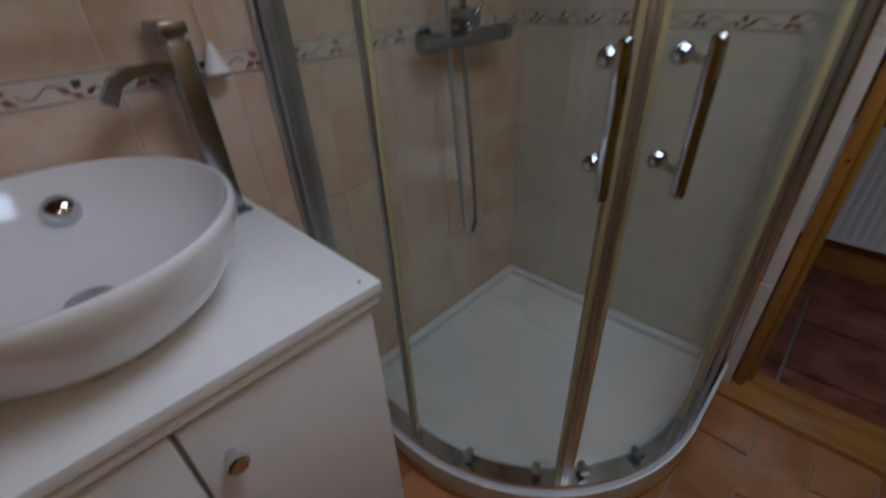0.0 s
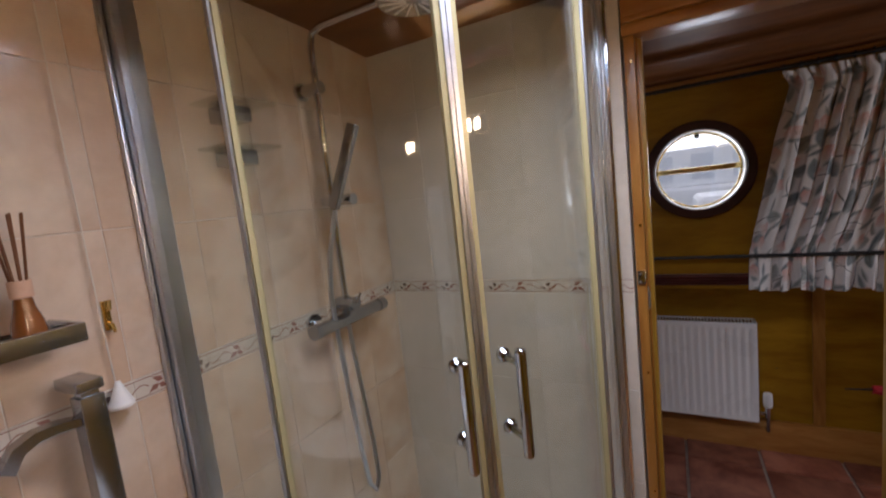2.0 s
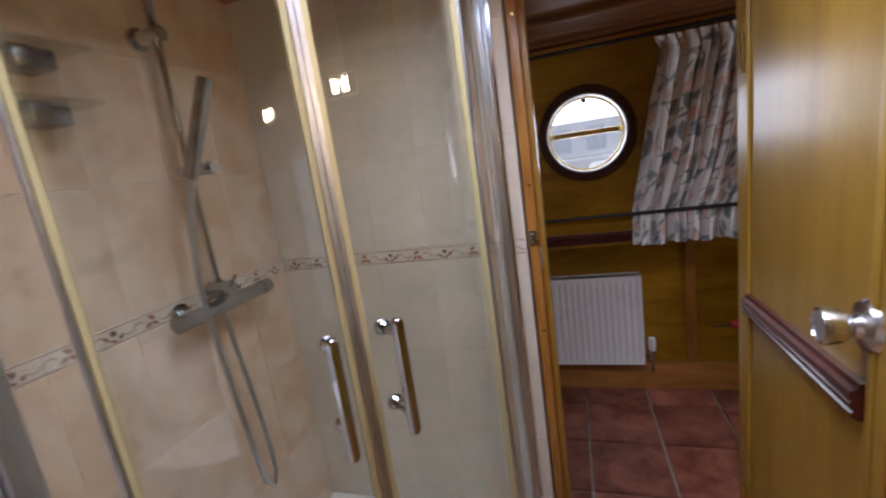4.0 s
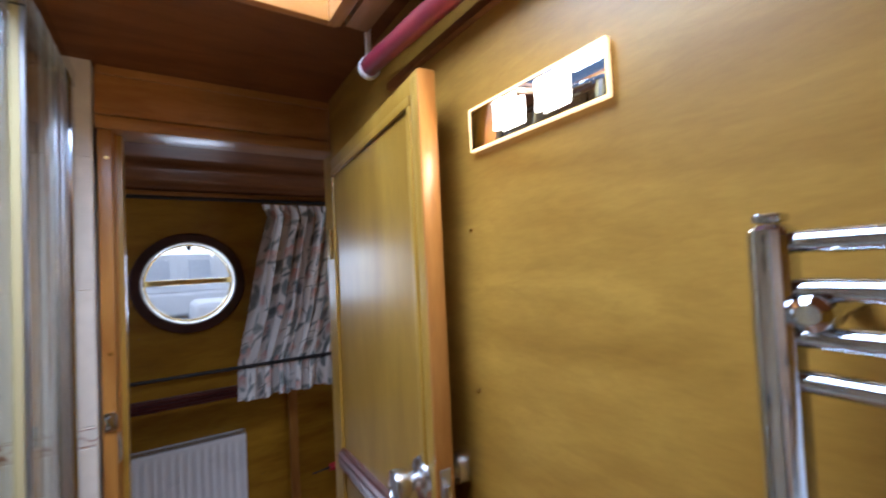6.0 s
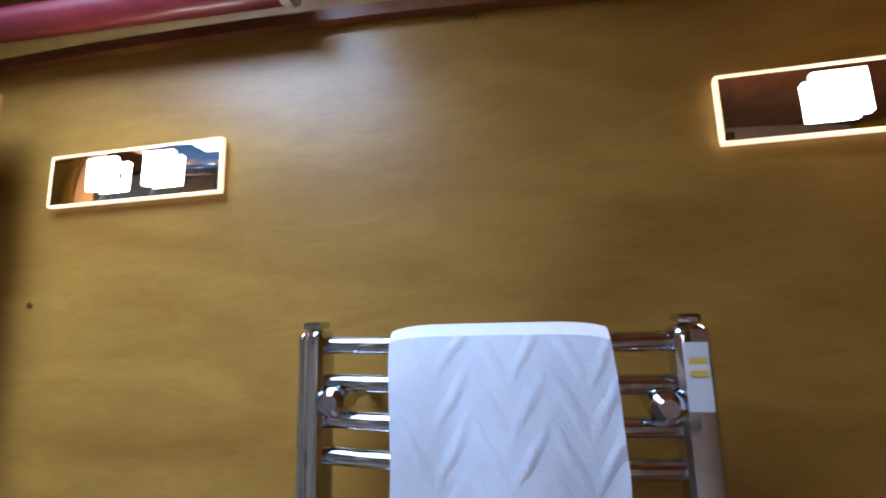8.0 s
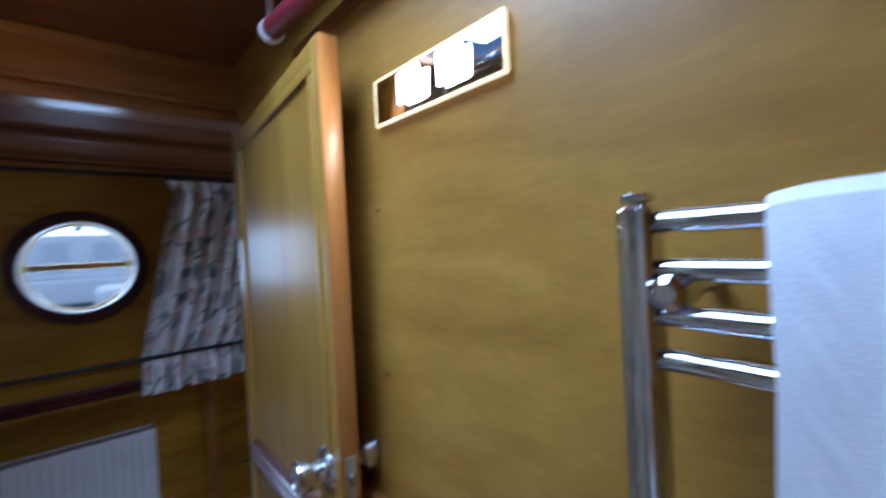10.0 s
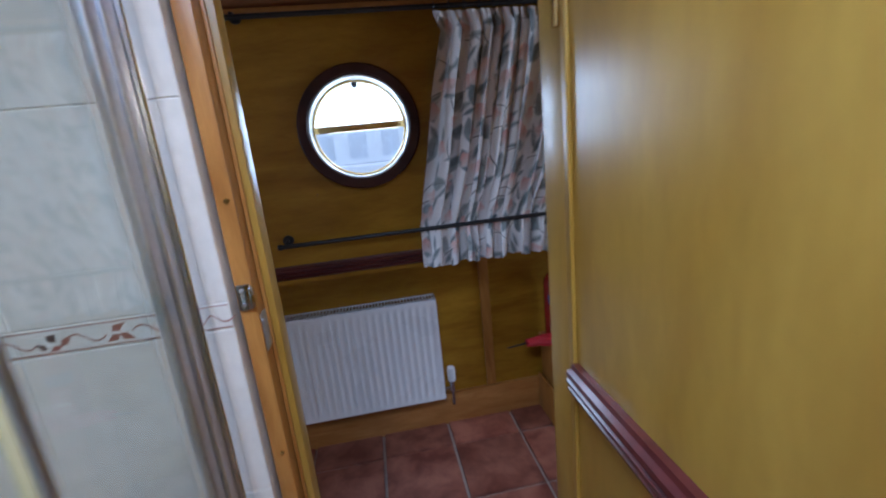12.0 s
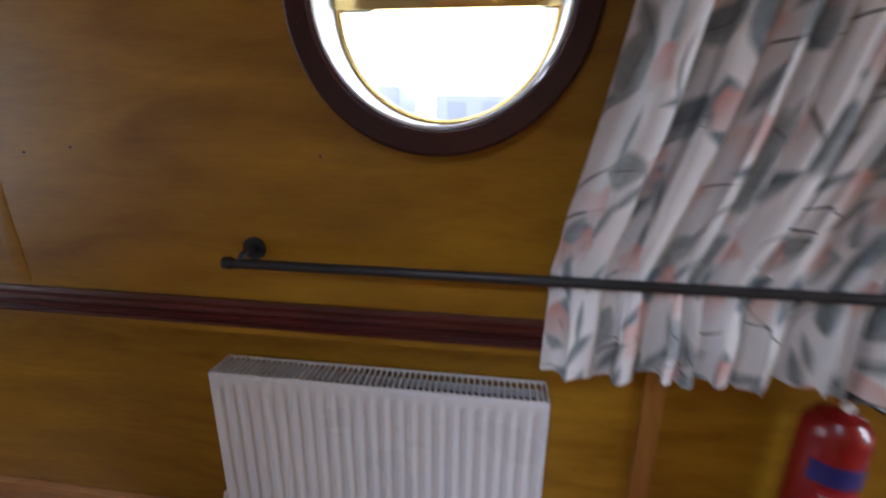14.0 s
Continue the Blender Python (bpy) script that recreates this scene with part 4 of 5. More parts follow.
def curtain():
    bm = bmesh.new()
    uvl = bm.loops.layers.uv.new("UVMap")
    nz, nu = 46, 240
    rim = [(0.882, 1.058, 1.585), (1.034, 1.062, 1.600), (1.25, 1.105, 1.675), (1.5, 1.148, 1.725), (1.68, 1.192, 1.735), (1.735, 1.170, 1.745)]
    rnd = random.Random(5)
    ph = [rnd.uniform(-0.9, 0.9) for _ in range(30)]
    def lerp(z):
        for (za, la, ra), (zb, lb, rb) in zip(rim, rim[1:]):
            if z <= zb:
                f = (z - za) / (zb - za)
                return la + (lb - la) * f, ra + (rb - ra) * f
        return rim[-1][1:]
    grid = []
    for i in range(nz + 1):
        z = 0.882 + (1.735 - 0.882) * i / nz
        xl, xr = lerp(z)
        tight = math.exp(-((z - 1.034) / 0.05) ** 2)
        top = max(0.0, (z - 1.66) / 0.075)
        row = []
        for j in range(nu + 1):
            u = j / nu
            k = 10 * min(1.0, max(0.0, u + 0.030 * math.sin(14.4 * u + 1.0) - 0.030 * math.sin(1.0) * (1 - u) + 0.014 * math.sin(32 * u + z)))
            w = math.sin(2 * math.pi * k + ph[int(k)] * math.sin(math.pi * (k % 1)) + 0.9 * math.sin(z * 3 + u * 7))
            w = 0.75 * w + 0.35 * math.sin(4 * math.pi * k + ph[int(k) + 3] * math.sin(math.pi * (k % 1)) * 2)
            w += 0.20 * math.sin(47 * u + 4 * math.sin(3.1 * z) + 2.0) + 0.12 * math.sin(83 * u + 6 * z)
            w2 = math.sin(2 * math.pi * (k * 0.5 + 0.3) + z)
            amp = 0.0165 * (1 - 0.72 * tight) * (1 - 0.25 * top) + (0.010 * max(0, 0.98 - z) / 0.12 if z < 0.98 else 0)
            yc = 2.699 - 0.023 * max(0, (z - 1.05) / 0.2) - 0.011 * min(1, max(0, (1.0 - z) / 0.06)) if z < 1.25 else 2.676 - 0.036 * (z - 1.25) / 0.485
            x = xl + (xr - xl) * u + 0.007 * math.sin(4 * math.pi * k + 1.0) * (1 - tight)
            if z > 1.70:
                w = math.sin(2 * math.pi * k * 2 + ph[int(k)])
                amp *= 0.55
            dz = 0.006 * math.sin(2 * math.pi * k * 0.5) + 0.004 * math.sin(u * 5) if i == 0 else 0.0
            row.append((bm.verts.new((x, yc + amp * w + 0.003 * w2 * (1 - tight), z + dz + (0.012 * (u - 0.2) if i == 0 else 0))), u * 1.05, z))
        grid.append(row)
    back = [[(bm.verts.new(v[0].co + Vector((0, 0.0016, 0))), v[1], v[2]) for v in row] for row in grid]
    def face(q):
        f = bm.faces.new([v[0] for v in q])
        for lp, v in zip(f.loops, q):
            lp[uvl].uv = (v[1], v[2])
    for g, flip in ((grid, False), (back, True)):
        for A, B in zip(g, g[1:]):
            for k in range(nu):
                q = (A[k], A[k + 1], B[k + 1], B[k])
                face(q[::-1] if flip else q)
    for k in range(nu):
        face((grid[0][k], back[0][k], back[0][k + 1], grid[0][k + 1]))
        face((grid[-1][k + 1], back[-1][k + 1], back[-1][k], grid[-1][k]))
    for i in range(nz):
        face((grid[i][0], grid[i + 1][0], back[i + 1][0], back[i][0]))
        face((grid[i + 1][nu], grid[i][nu], back[i][nu], back[i + 1][nu]))
    cur = thing("curtain", (1.35, 2.69, 0.86), "gathered floral curtain in grey, pink and cream tucked behind a rod", "curtain")
    part("drape", bm, curtain_material(), cur)
    for k in range(12):
        x = 1.175 + 0.55 * k / 11
        part("curtain_ring", tube(bmesh.new(), [(x, 2.640 + 0.012 * math.cos(a), 1.750 + 0.012 * math.sin(a)) for a in (2 * math.pi * q / 14 for q in range(14))], 0.0018, 6, True), BLACK_METAL, cur)


curtain()

# ---- bench and the things on it ----
BX0, BX1, BY0, BZ = 1.612, 3.0, 2.822, 0.400
bench = thing("bench", (2.2, 2.89, 0), "low varnished pine locker bench along the hull side", "bench")
part("top", bx((BX0 - 0.012, BY0 - 0.014, BZ - 0.022), (BX1, YH - 0.026, BZ), 0.005), PINE_X, bench)
part("front", bx((BX0, BY0, 0.0), (BX1, BY0 + 0.018, BZ - 0.0225)), PINE_X, bench)
part("side", bx((BX0, BY0 + 0.0185, 0.0), (BX0 + 0.018, YH - 0.026, BZ - 0.0225)), PINE, bench)
part("lower_front", bx((BX0 - 0.008, BY0 - 0.022, 0.0), (BX1, BY0 - 0.001, 0.185), 0.006), PINE_X, bench)
part("lower_side", bx((BX0 - 0.022, BY0 - 0.022, 0.0), (BX0 - 0.009, YH - 0.026, 0.185), 0.004), PINE, bench)

EX, EY = 1.672, 2.915
ext = thing("fire_extinguisher", (EX, EY, BZ), "small red fire extinguisher with a blue band standing on the bench", "fire extinguisher")
eb = part("cylinder", lathe(bmesh.new(), [(0, 0), (0.051, 0), (0.057, 0.006), (0.058, 0.012), (0.058, 0.258), (0.054, 0.282), (0.040, 0.302), (0.020, 0.310), (0.014, 0.318), (0, 0.318)], Matrix.Translation((EX, EY, BZ)), 36), RED_PAINT, ext)
pa = [(EX + 0.0582 * math.cos(radians(a)), EY + 0.0582 * math.sin(radians(a)), math.cos(radians(a)), math.sin(radians(a))) for a in range(-152, -47, 5)]
part("blue_band", curve_strip(bmesh.new(), pa, 0.0007, BZ + 0.172, BZ + 0.218), BLUE_LABEL, eb, "dark blue printed band")
part("label_block", curve_strip(bmesh.new(), pa[4:], 0.0004, BZ + 0.048, BZ + 0.160), RED_CLOTH, eb, "printed red label")
for k in range(7):
    z = BZ + 0.055 + k * 0.0145
    a0, a1 = ((-125, -55), (-118, -80), (-125, -60), (-112, -66))[k % 4]
    bm = bmesh.new()
    pa = [(EX + 0.0588 * math.cos(radians(a)), EY + 0.0588 * math.sin(radians(a)), math.cos(radians(a)), math.sin(radians(a))) for a in range(a0, a1 + 1, 5)]
    part("label_bar", curve_strip(bm, pa, 0.0005, z, z + (0.011 if k == 2 else 0.0045)), PALE_LABEL, eb)
vh = part("valve_head", rd((EX, EY, BZ + 0.318), (EX, EY, BZ + 0.343), 0.013, 18), BRASS, ext)
part("lever", box(bmesh.new(), (EX - 0.02, EY - 0.012, BZ + 0.344), (EX + 0.075, EY + 0.012, BZ + 0.354), 0.003), BLACK_METAL, vh)
part("grip", tube(bmesh.new(), [(EX, EY, BZ + 0.336), (EX + 0.04, EY, BZ + 0.334), (EX + 0.075, EY, BZ + 0.314)], 0.006, 8), BLACK_METAL, vh)
part("gauge", rd((EX - 0.005, EY - 0.013, BZ + 0.330), (EX - 0.005, EY - 0.022, BZ + 0.330), 0.011, 18), WHITE_PLASTIC, vh)

UY = 2.848
um = thing("umbrella", (1.75, UY, BZ), "folded red umbrella with black handle lying on the bench", "umbrella")
def furled(x0, x1, z, n=44, seg=28):
    """Loosely rolled cloth: creased lobes that twist along the shaft and lie flat below."""
    bm, rows_ = bmesh.new(), []
    for i in range(n + 1):
        f = i / n
        r = 0.007 + 0.026 * math.sin(math.pi * min(1.0, 0.08 + f * 0.70)) ** 0.8 - (0.010 if 0.68 < f < 0.74 else 0.0)
        ring = []
        for k in range(seg):
            a = 2 * math.pi * k / seg
            q = r * (1 + 0.22 * math.sin(3 * a + 5 * f) + 0.13 * math.sin(7 * a - 9 * f + math.sin(20 * f)))
            ring.append(bm.verts.new((x0 + (x1 - x0) * f + 0.006 * math.sin(5 * a), UY + 1.25 * q * math.cos(a), max(BZ + 0.001, z + 0.85 * q * math.sin(a)))))
        rows_.append(ring)
    for A, B in zip(rows_, rows_[1:]):
        for k in range(seg):
            bm.faces.new((A[k], A[(k + 1) % seg], B[(k + 1) % seg], B[k]))
    bm.faces.new(rows_[0][::-1])
    bm.faces.new(rows_[-1])
    bmesh.ops.recalc_face_normals(bm, faces=bm.faces[:])
    return bm


part("canopy", furled(1.495, 1.915, BZ + 0.020), RED_CLOTH, um, "furled red cloth")
part("tip", rd((1.495, UY, BZ + 0.020), (1.405, UY, BZ + 0.012), 0.005, 10, 0.003), BLACK_PLASTIC, um)
part("handle", rd((1.908, UY, BZ + 0.020), (2.045, UY + 0.01, BZ + 0.020), 0.0145, 16), BLACK_PLASTIC, um)
part("strap", tube(bmesh.new(), [(1.795, UY + 0.034 * math.cos(a), BZ + 0.025 + 0.023 * math.sin(a)) for a in (2 * math.pi * q / 16 for q in range(16))], 0.004, 6, True), RED_CLOTH, um)

def bottle(name, at, prof, material, cap, label, axis=None):
    t = thing(name, at, label, "bottle", "bottles on the bench")
    m = Matrix.Translation(at) @ (axis or Matrix())
    part("body", lathe(bmesh.new(), prof, m, 24), material, t)
    top = prof[-1][1]
    part("cap", lathe(bmesh.new(), [(0, top), (prof[-2][0] * 1.05, top), (prof[-2][0] * 1.05, top + 0.028), (0, top + 0.03)], m, 18), cap, t)
    return t


GREY_PLASTIC = shader("grey plastic", (0.16, 0.17, 0.18), 0.45)
PALE_PLASTIC = shader("pale translucent plastic", (0.55, 0.57, 0.60), 0.35, 0, 0.2)
BLUE_PLASTIC = shader("blue plastic", (0.03, 0.06, 0.35), 0.35, 0, 0.3)
bottle("spray_can", (2.055, 2.86, BZ + 0.031), [(0, 0), (0.028, 0), (0.029, 0.01), (0.029, 0.11), (0.018, 0.125), (0, 0.126)], PALE_LABEL, RED_PAINT, "pale aerosol can with red cap lying on the bench", pose(0, 0, 0, 0, 76, 8))


def trigger_bottle(at, body, head, band, label, turn):
    """A squeeze bottle with a shaped body, a collar and a trigger head."""
    m = Matrix.Translation(at) @ pose(0, 0, 0, 0, 0, turn)
    t = thing("spray_bottle", at, label, "spray bottle", "bottles on the bench")
    bd = part("body", lathe(bmesh.new(), [(0, 0), (0.034, 0), (0.038, 0.006), (0.039, 0.05), (0.035, 0.095), (0.038, 0.135), (0.032, 0.165), (0.016, 0.190), (0.013, 0.205), (0, 0.205)], m, 28, 1.0, 0.72), body, t)
    part("label_band", lathe(bmesh.new(), [(0.0395, 0.030), (0.0400, 0.032), (0.0375, 0.088), (0.0368, 0.090)], m, 28, 1.0, 0.72), band, bd, "printed label")
    hd_ = part("trigger_head", box(bmesh.new(), (-0.030, -0.012, 0.222), (0.034, 0.012, 0.252), 0.006), head, t)
    part("collar", rd((0, 0, 0.2055), (0, 0, 0.2215), 0.017, 18), head, hd_)
    part("nozzle", rd((-0.044, 0, 0.240), (-0.0305, 0, 0.240), 0.007, 12), band, hd_)
    part("trigger", tube(bmesh.new(), [(-0.018, 0, 0.221), (-0.028, 0, 0.203), (-0.030, 0, 0.180), (-0.036, 0, 0.166)], 0.005, 8), head, hd_)
    for ob in [hd_] + list(hd_.children):
        ob.data.transform(m)


trigger_bottle((2.275, 2.875, BZ), PALE_PLASTIC, BLUE_PLASTIC, BLUE_LABEL, "clear spray bottle with blue head standing on the bench", 25)
trigger_bottle((2.385, 2.925, BZ), GREY_PLASTIC, BLACK_PLASTIC, PALE_LABEL, "grey spray bottle with black head standing on the bench", -30)

hk = thing("boat_pole", (2.05, YH, 0.79), "pale boat pole clipped to the lining under the gunwale", "boat pole")
part("pole", rd((1.70, YH - 0.010, 0.748), (2.48, YH - 0.010, 0.754), 0.0085, 14), PINE_X, hk)
part("end_sleeve", rd((1.70, YH - 0.010, 0.748), (1.86, YH - 0.010, 0.7492), 0.0115, 14), CORD, hk, "pale wrapped end")
for x in (1.93, 2.11, 2.30):
    part("clip", rd((x, YH - 0.019, 0.752), (x, YH - 0.001, 0.752), 0.004, 10), BRASS, hk)


def padlock(x, z, turn):
    """A round padlock hanging by its shackle from a screw in the lining."""
    m = Matrix.Translation((x, YH - 0.020, z)) @ pose(0, 0, 0, 0, turn, 0)
    p = thing("padlock", m, "old grey steel padlock hanging on the hull lining", "padlock", "hanging padlocks")
    disc = lathe(bmesh.new(), [(0, -0.012), (0.028, -0.012), (0.033, -0.008), (0.034, 0.0), (0.033, 0.008), (0.028, 0.012), (0, 0.012)], m @ pose(0, 0, 0, 90, 0, 0), 32)
    body = part("body", disc, LOCK_STEEL, p)
    part("keyhole_cover", box(bmesh.new(), (-0.005, -0.0150, -0.020), (0.005, -0.0121, 0.014), 0.002), DARK_VOID, body)
    part("rim_band", ring_bm(Vector((0, 0, 0)), 0.0352, 0.0300, -0.004, 0.004, 40), BRUSHED, body)
    for ob in body.children:
        ob.data.transform(m)
    part("shackle", tube(bmesh.new(), [m @ Vector((0.019 * math.cos(a), 0, 0.030 + 0.024 * math.sin(a))) for a in (math.pi * q / 14 for q in range(15))], 0.0042, 10), BRUSHED, p, "bright steel shackle")
    part("screw", rd((x, YH - 0.028, z + 0.0465), (x, YH - 0.001, z + 0.0465), 0.003, 10), BRASS, p)


LOCK_STEEL = mottled("weathered grey steel", (0.13, 0.14, 0.15), (0.22, 0.23, 0.24), 30, 0.42, 0, 0.1, 120, metal=0.7)
for x, turn in ((1.992, 4), (2.222, -14)):
    padlock(x, 0.640, turn)

for x, z in ((0.714, 1.194), (0.29, 1.20), (0.20, 1.19), (1.20, 0.42), (1.16, 0.20), (1.90, 1.22)):
    y = (lean(z) if z > 0.9 else (YH if z > 0.16 else YH - 0.024)) - 0.002
    solid("screw", rd((x, y + 0.004, z), (x, y, z), 0.0026, 10, 0.0018), BLACK_METAL, "small dark screw head in the cabin side lining", "screw", "lining screws")

# ---- shower ----
QX, QY = 0.145, 1.510                    # centre of the quadrant's round front


def quadrant(r, n=40, x_end=None, y_end=None):
    """Plan path of the curved front, from the basin wall round to the partition: x, y and the way outwards."""
    pts = [(XL if x_end is None else x_end, QY - r, 0, -1), (QX - 0.08, QY - r, 0, -1)]
    for k in range(n + 1):
        a = radians(-90 + 90 * k / n)
        pts.append((QX + r * math.cos(a), QY + r * math.sin(a), math.cos(a), math.sin(a)))
    pts += [(QX + r, YP - 0.12, 1, 0), (QX + r, YP if y_end is None else y_end, 1, 0)]
    return pts


def slab(bm, path, z0, z1):
    """A filled plan shape closed by the corner of the walls."""
    lo = [bm.verts.new((x, y, z0)) for x, y, _, _ in path]
    hi = [bm.verts.new((x, y, z1)) for x, y, _, _ in path]
    lo.append(bm.verts.new((XL, YP, z0)))
    hi.append(bm.verts.new((XL, YP, z1)))
    n = len(lo)
    bm.faces.new(lo[::-1])
    bm.faces.new(hi)
    for k in range(n):
        bm.faces.new((lo[k], lo[(k + 1) % n], hi[(k + 1) % n], hi[k]))
    bmesh.ops.recalc_face_normals(bm, faces=bm.faces[:])
    return bm


TRAY_T, RG, TOP = 0.252, 0.492, 1.872
tray = thing("shower_tray", (0.2, 1.4, FLOOR_B), "white quadrant shower tray with a low rim", "shower tray")
part("plinth", slab(bmesh.new(), quadrant(0.515), FLOOR_B, 0.226), WHITE_ACRYLIC, tray)
rim_bm = curve_strip(bmesh.new(), quadrant(0.452), 0.070, 0.2265, TRAY_T)
es = [e for e in rim_bm.edges if e.is_manifold and e.calc_face_angle(0) > 0.9]
bmesh.ops.bevel(rim_bm, geom=es, offset=0.007, segments=3, affect="EDGES")
part("rim", rim_bm, WHITE_ACRYLIC, tray)
b = bmesh.new()
box(b, (XL + 0.001, YP - 0.028, 0.2265), (QX + 0.45, YP - 0.001, TRAY_T), 0.006)
part("rim", b, WHITE_ACRYLIC, tray)
b = bmesh.new()
box(b, (XL + 0.001, QY - 0.45, 0.2265), (XL + 0.028, YP - 0.029, TRAY_T), 0.006)
part("rim", b, WHITE_ACRYLIC, tray)
b = bmesh.new()
box(b, (0.06, 1.585, 0.2262), (0.33, 1.70, 0.2292), 0.0014)
part("drain_cover", b, WHITE_ACRYLIC, tray)
part("floor_trim", curve_strip(bmesh.new(), quadrant(0.516), 0.006, FLOOR_B, FLOOR_B + 0.016), PINE_X, tray, "thin brown trim at the floor")

enc = thing("shower_enclosure", (0.5, 1.15, TRAY_T), "chrome framed curved glass shower enclosure with two doors", "shower enclosure")


def arc(r, a0, a1, n=24):
    return [(QX + r * math.cos(radians(a0 + (a1 - a0) * k / n)), QY + r * math.sin(radians(a0 + (a1 - a0) * k / n)), math.cos(radians(a0 + (a1 - a0) * k / n)), math.sin(radians(a0 + (a1 - a0) * k / n))) for k in range(n + 1)]


for name, z0, z1 in (("bottom_track", TRAY_T + 0.0005, TRAY_T + 0.022), ("top_track", TOP - 0.030, TOP)):
    part(name, curve_strip(bmesh.new(), quadrant(RG - 0.018), 0.040, z0, z1), CHROME, enc)

# wall posts
def post(lo, hi, metal):
    part("wall_post", box(bmesh.new(), lo, hi, 0.004, 3), metal, enc)


post((XL + 0.001, QY - RG - 0.020, TRAY_T + 0.023), (XL + 0.034, QY - RG + 0.024, TOP + 0.004), BRUSHED)
part("wall_channel", box(bmesh.new(), (XL + 0.001, QY - RG - 0.030, TRAY_T + 0.023), (XL + 0.016, QY - RG - 0.021, TOP), 0.003), BRUSHED, enc)
post((QX + RG - 0.024, YP - 0.034, TRAY_T + 0.023), (QX + RG + 0.020, YP - 0.001, TOP + 0.004), POLISHED)
part("wall_channel", box(bmesh.new(), (QX + RG - 0.010, YP - 0.062, TRAY_T + 0.023), (QX + RG + 0.012, YP - 0.035, TOP), 0.005, 3), BRUSHED, enc)
part("wall_channel", box(bmesh.new(), (QX + RG - 0.006, YP - 0.090, TRAY_T + 0.023), (QX + RG + 0.008, YP - 0.063, TOP), 0.005, 3), BRUSHED, enc)
GZ0, GZ1 = TRAY_T + 0.0235, TOP - 0.0315
def glass(pts_, name):
    ob = part(name, curve_strip(bmesh.new(), pts_, 0.005, GZ0, GZ1), GLASS, enc, "clear toughened glass")
    ob.visible_shadow = False
    return ob


A_FIX0, A_FIX1, A_MEET = -87.8, -3.0, -44.6
glass([(XL + 0.035, QY - RG, 0, -1), (QX - 0.08, QY - RG, 0, -1)] + arc(RG, -90, A_FIX0 - 0.6, 3), "fixed_panel")
glass(arc(RG, A_FIX1 + 0.6, 0, 6) + [(QX + RG, YP - 0.091, 1, 0)], "fixed_panel")
dl = glass(arc(RG - 0.012, A_FIX0 + 0.8, A_MEET - 1.6), "door_left")
dr = glass(arc(RG - 0.012, A_MEET + 1.6, A_FIX1 - 0.8), "door_right")
for a, ri, w in ((A_FIX0, RG - 0.010, 0.016), (A_FIX1, RG - 0.010, 0.016)):
    c = (QX + RG * math.cos(radians(a)), QY + RG * math.sin(radians(a)))
    part("seal", curve_strip(bmesh.new(), arc(RG - 0.010, a - 0.7, a + 0.7, 3), 0.012, GZ0, GZ1), IVORY_SEAL, enc, "yellowed edge seal")
    part("edge_profile", curve_strip(bmesh.new(), arc(RG + 0.0025, a - 0.65, a + 0.3, 3), 0.005, GZ0, GZ1), BRUSHED, enc)
for s, d in ((-1, dl), (1, dr)):
    part("seal", curve_strip(bmesh.new(), arc(RG - 0.017, A_MEET + s * 0.95, A_MEET + s * 2.1, 3), 0.016, GZ0, GZ1), IVORY_SEAL, d, "yellowed plastic edge seal")
    part("magnet_strip", curve_strip(bmesh.new(), arc(RG - 0.010, A_MEET + s * 0.08, A_MEET + s * 0.94, 3), 0.013, GZ0, GZ1), BRUSHED, d)
    ah = A_MEET + s * 5.0
    c, q = math.cos(radians(ah)), math.sin(radians(ah))
    hx, hy = QX + (RG + 0.052) * c, QY + (RG + 0.052) * q
    hb = part("handle", box(bmesh.new(), (-0.0085, -0.0085, 0.976), (0.0085, 0.0085, 1.160), 0.0075, 4), CHROME, d, "chrome bar handle")
    hb.data.transform(Matrix.Translation((hx, hy, 0)))
    for z in (1.005, 1.132):
        po = part("handle_post", rd((QX + (RG - 0.006) * c, QY + (RG - 0.006) * q, z), (hx, hy, z), 0.0058, 14), CHROME, d)
        part("rose", lathe(bmesh.new(), [(0, 0), (0.0125, 0), (0.0135, 0.004), (0.010, 0.012), (0.0062, 0.015)], Matrix.Translation((QX + (RG - 0.006) * c, QY + (RG - 0.006) * q, z)) @ Vector((c, q, 0)).to_track_quat("Z", "Y").to_matrix().to_4x4(), 20), CHROME, po)
for a in (-70, -52, -40, -24):
    c, q = math.cos(radians(a)), math.sin(radians(a))
    for z in (TRAY_T + 0.040, TOP - 0.048):
        part("roller", rd((QX + (RG - 0.016) * c, QY + (RG - 0.016) * q, z), (QX + (RG + 0.010) * c, QY + (RG + 0.010) * q, z), 0.010, 18), CHROME, enc)

# mixer, riser and hand shower on the basin wall
mx = thing("shower_mixer", (XL, 1.46, 1.05), "chrome bar shower mixer on the tiled wall", "shower mixer")
bar = part("bar", rd((-0.048, 1.345, 1.094), (-0.048, 1.600, 1.094), 0.0185, 28), NICKEL, mx)
for y0, y1 in ((1.325, 1.343), (1.602, 1.632)):
    part("control_knob", rd((-0.048, y0, 1.094), (-0.048, y1, 1.094), 0.0200, 24), NICKEL, bar)
for y in (1.385, 1.555):
    part("inlet", rd((XL, y, 1.100), (-0.05, y, 1.096), 0.012, 16), CHROME, mx)
    part("flange", rd((XL, y, 1.100), (XL + 0.008, y, 1.100), 0.026, 24), CHROME, mx)
dv = part("diverter", rd((-0.075, 1.462, 1.138), (-0.010, 1.462, 1.138), 0.020, 24), NICKEL, mx)
part("diverter_neck", rd((-0.048, 1.462, 1.110), (-0.048, 1.462, 1.160), 0.014, 18), NICKEL, dv)
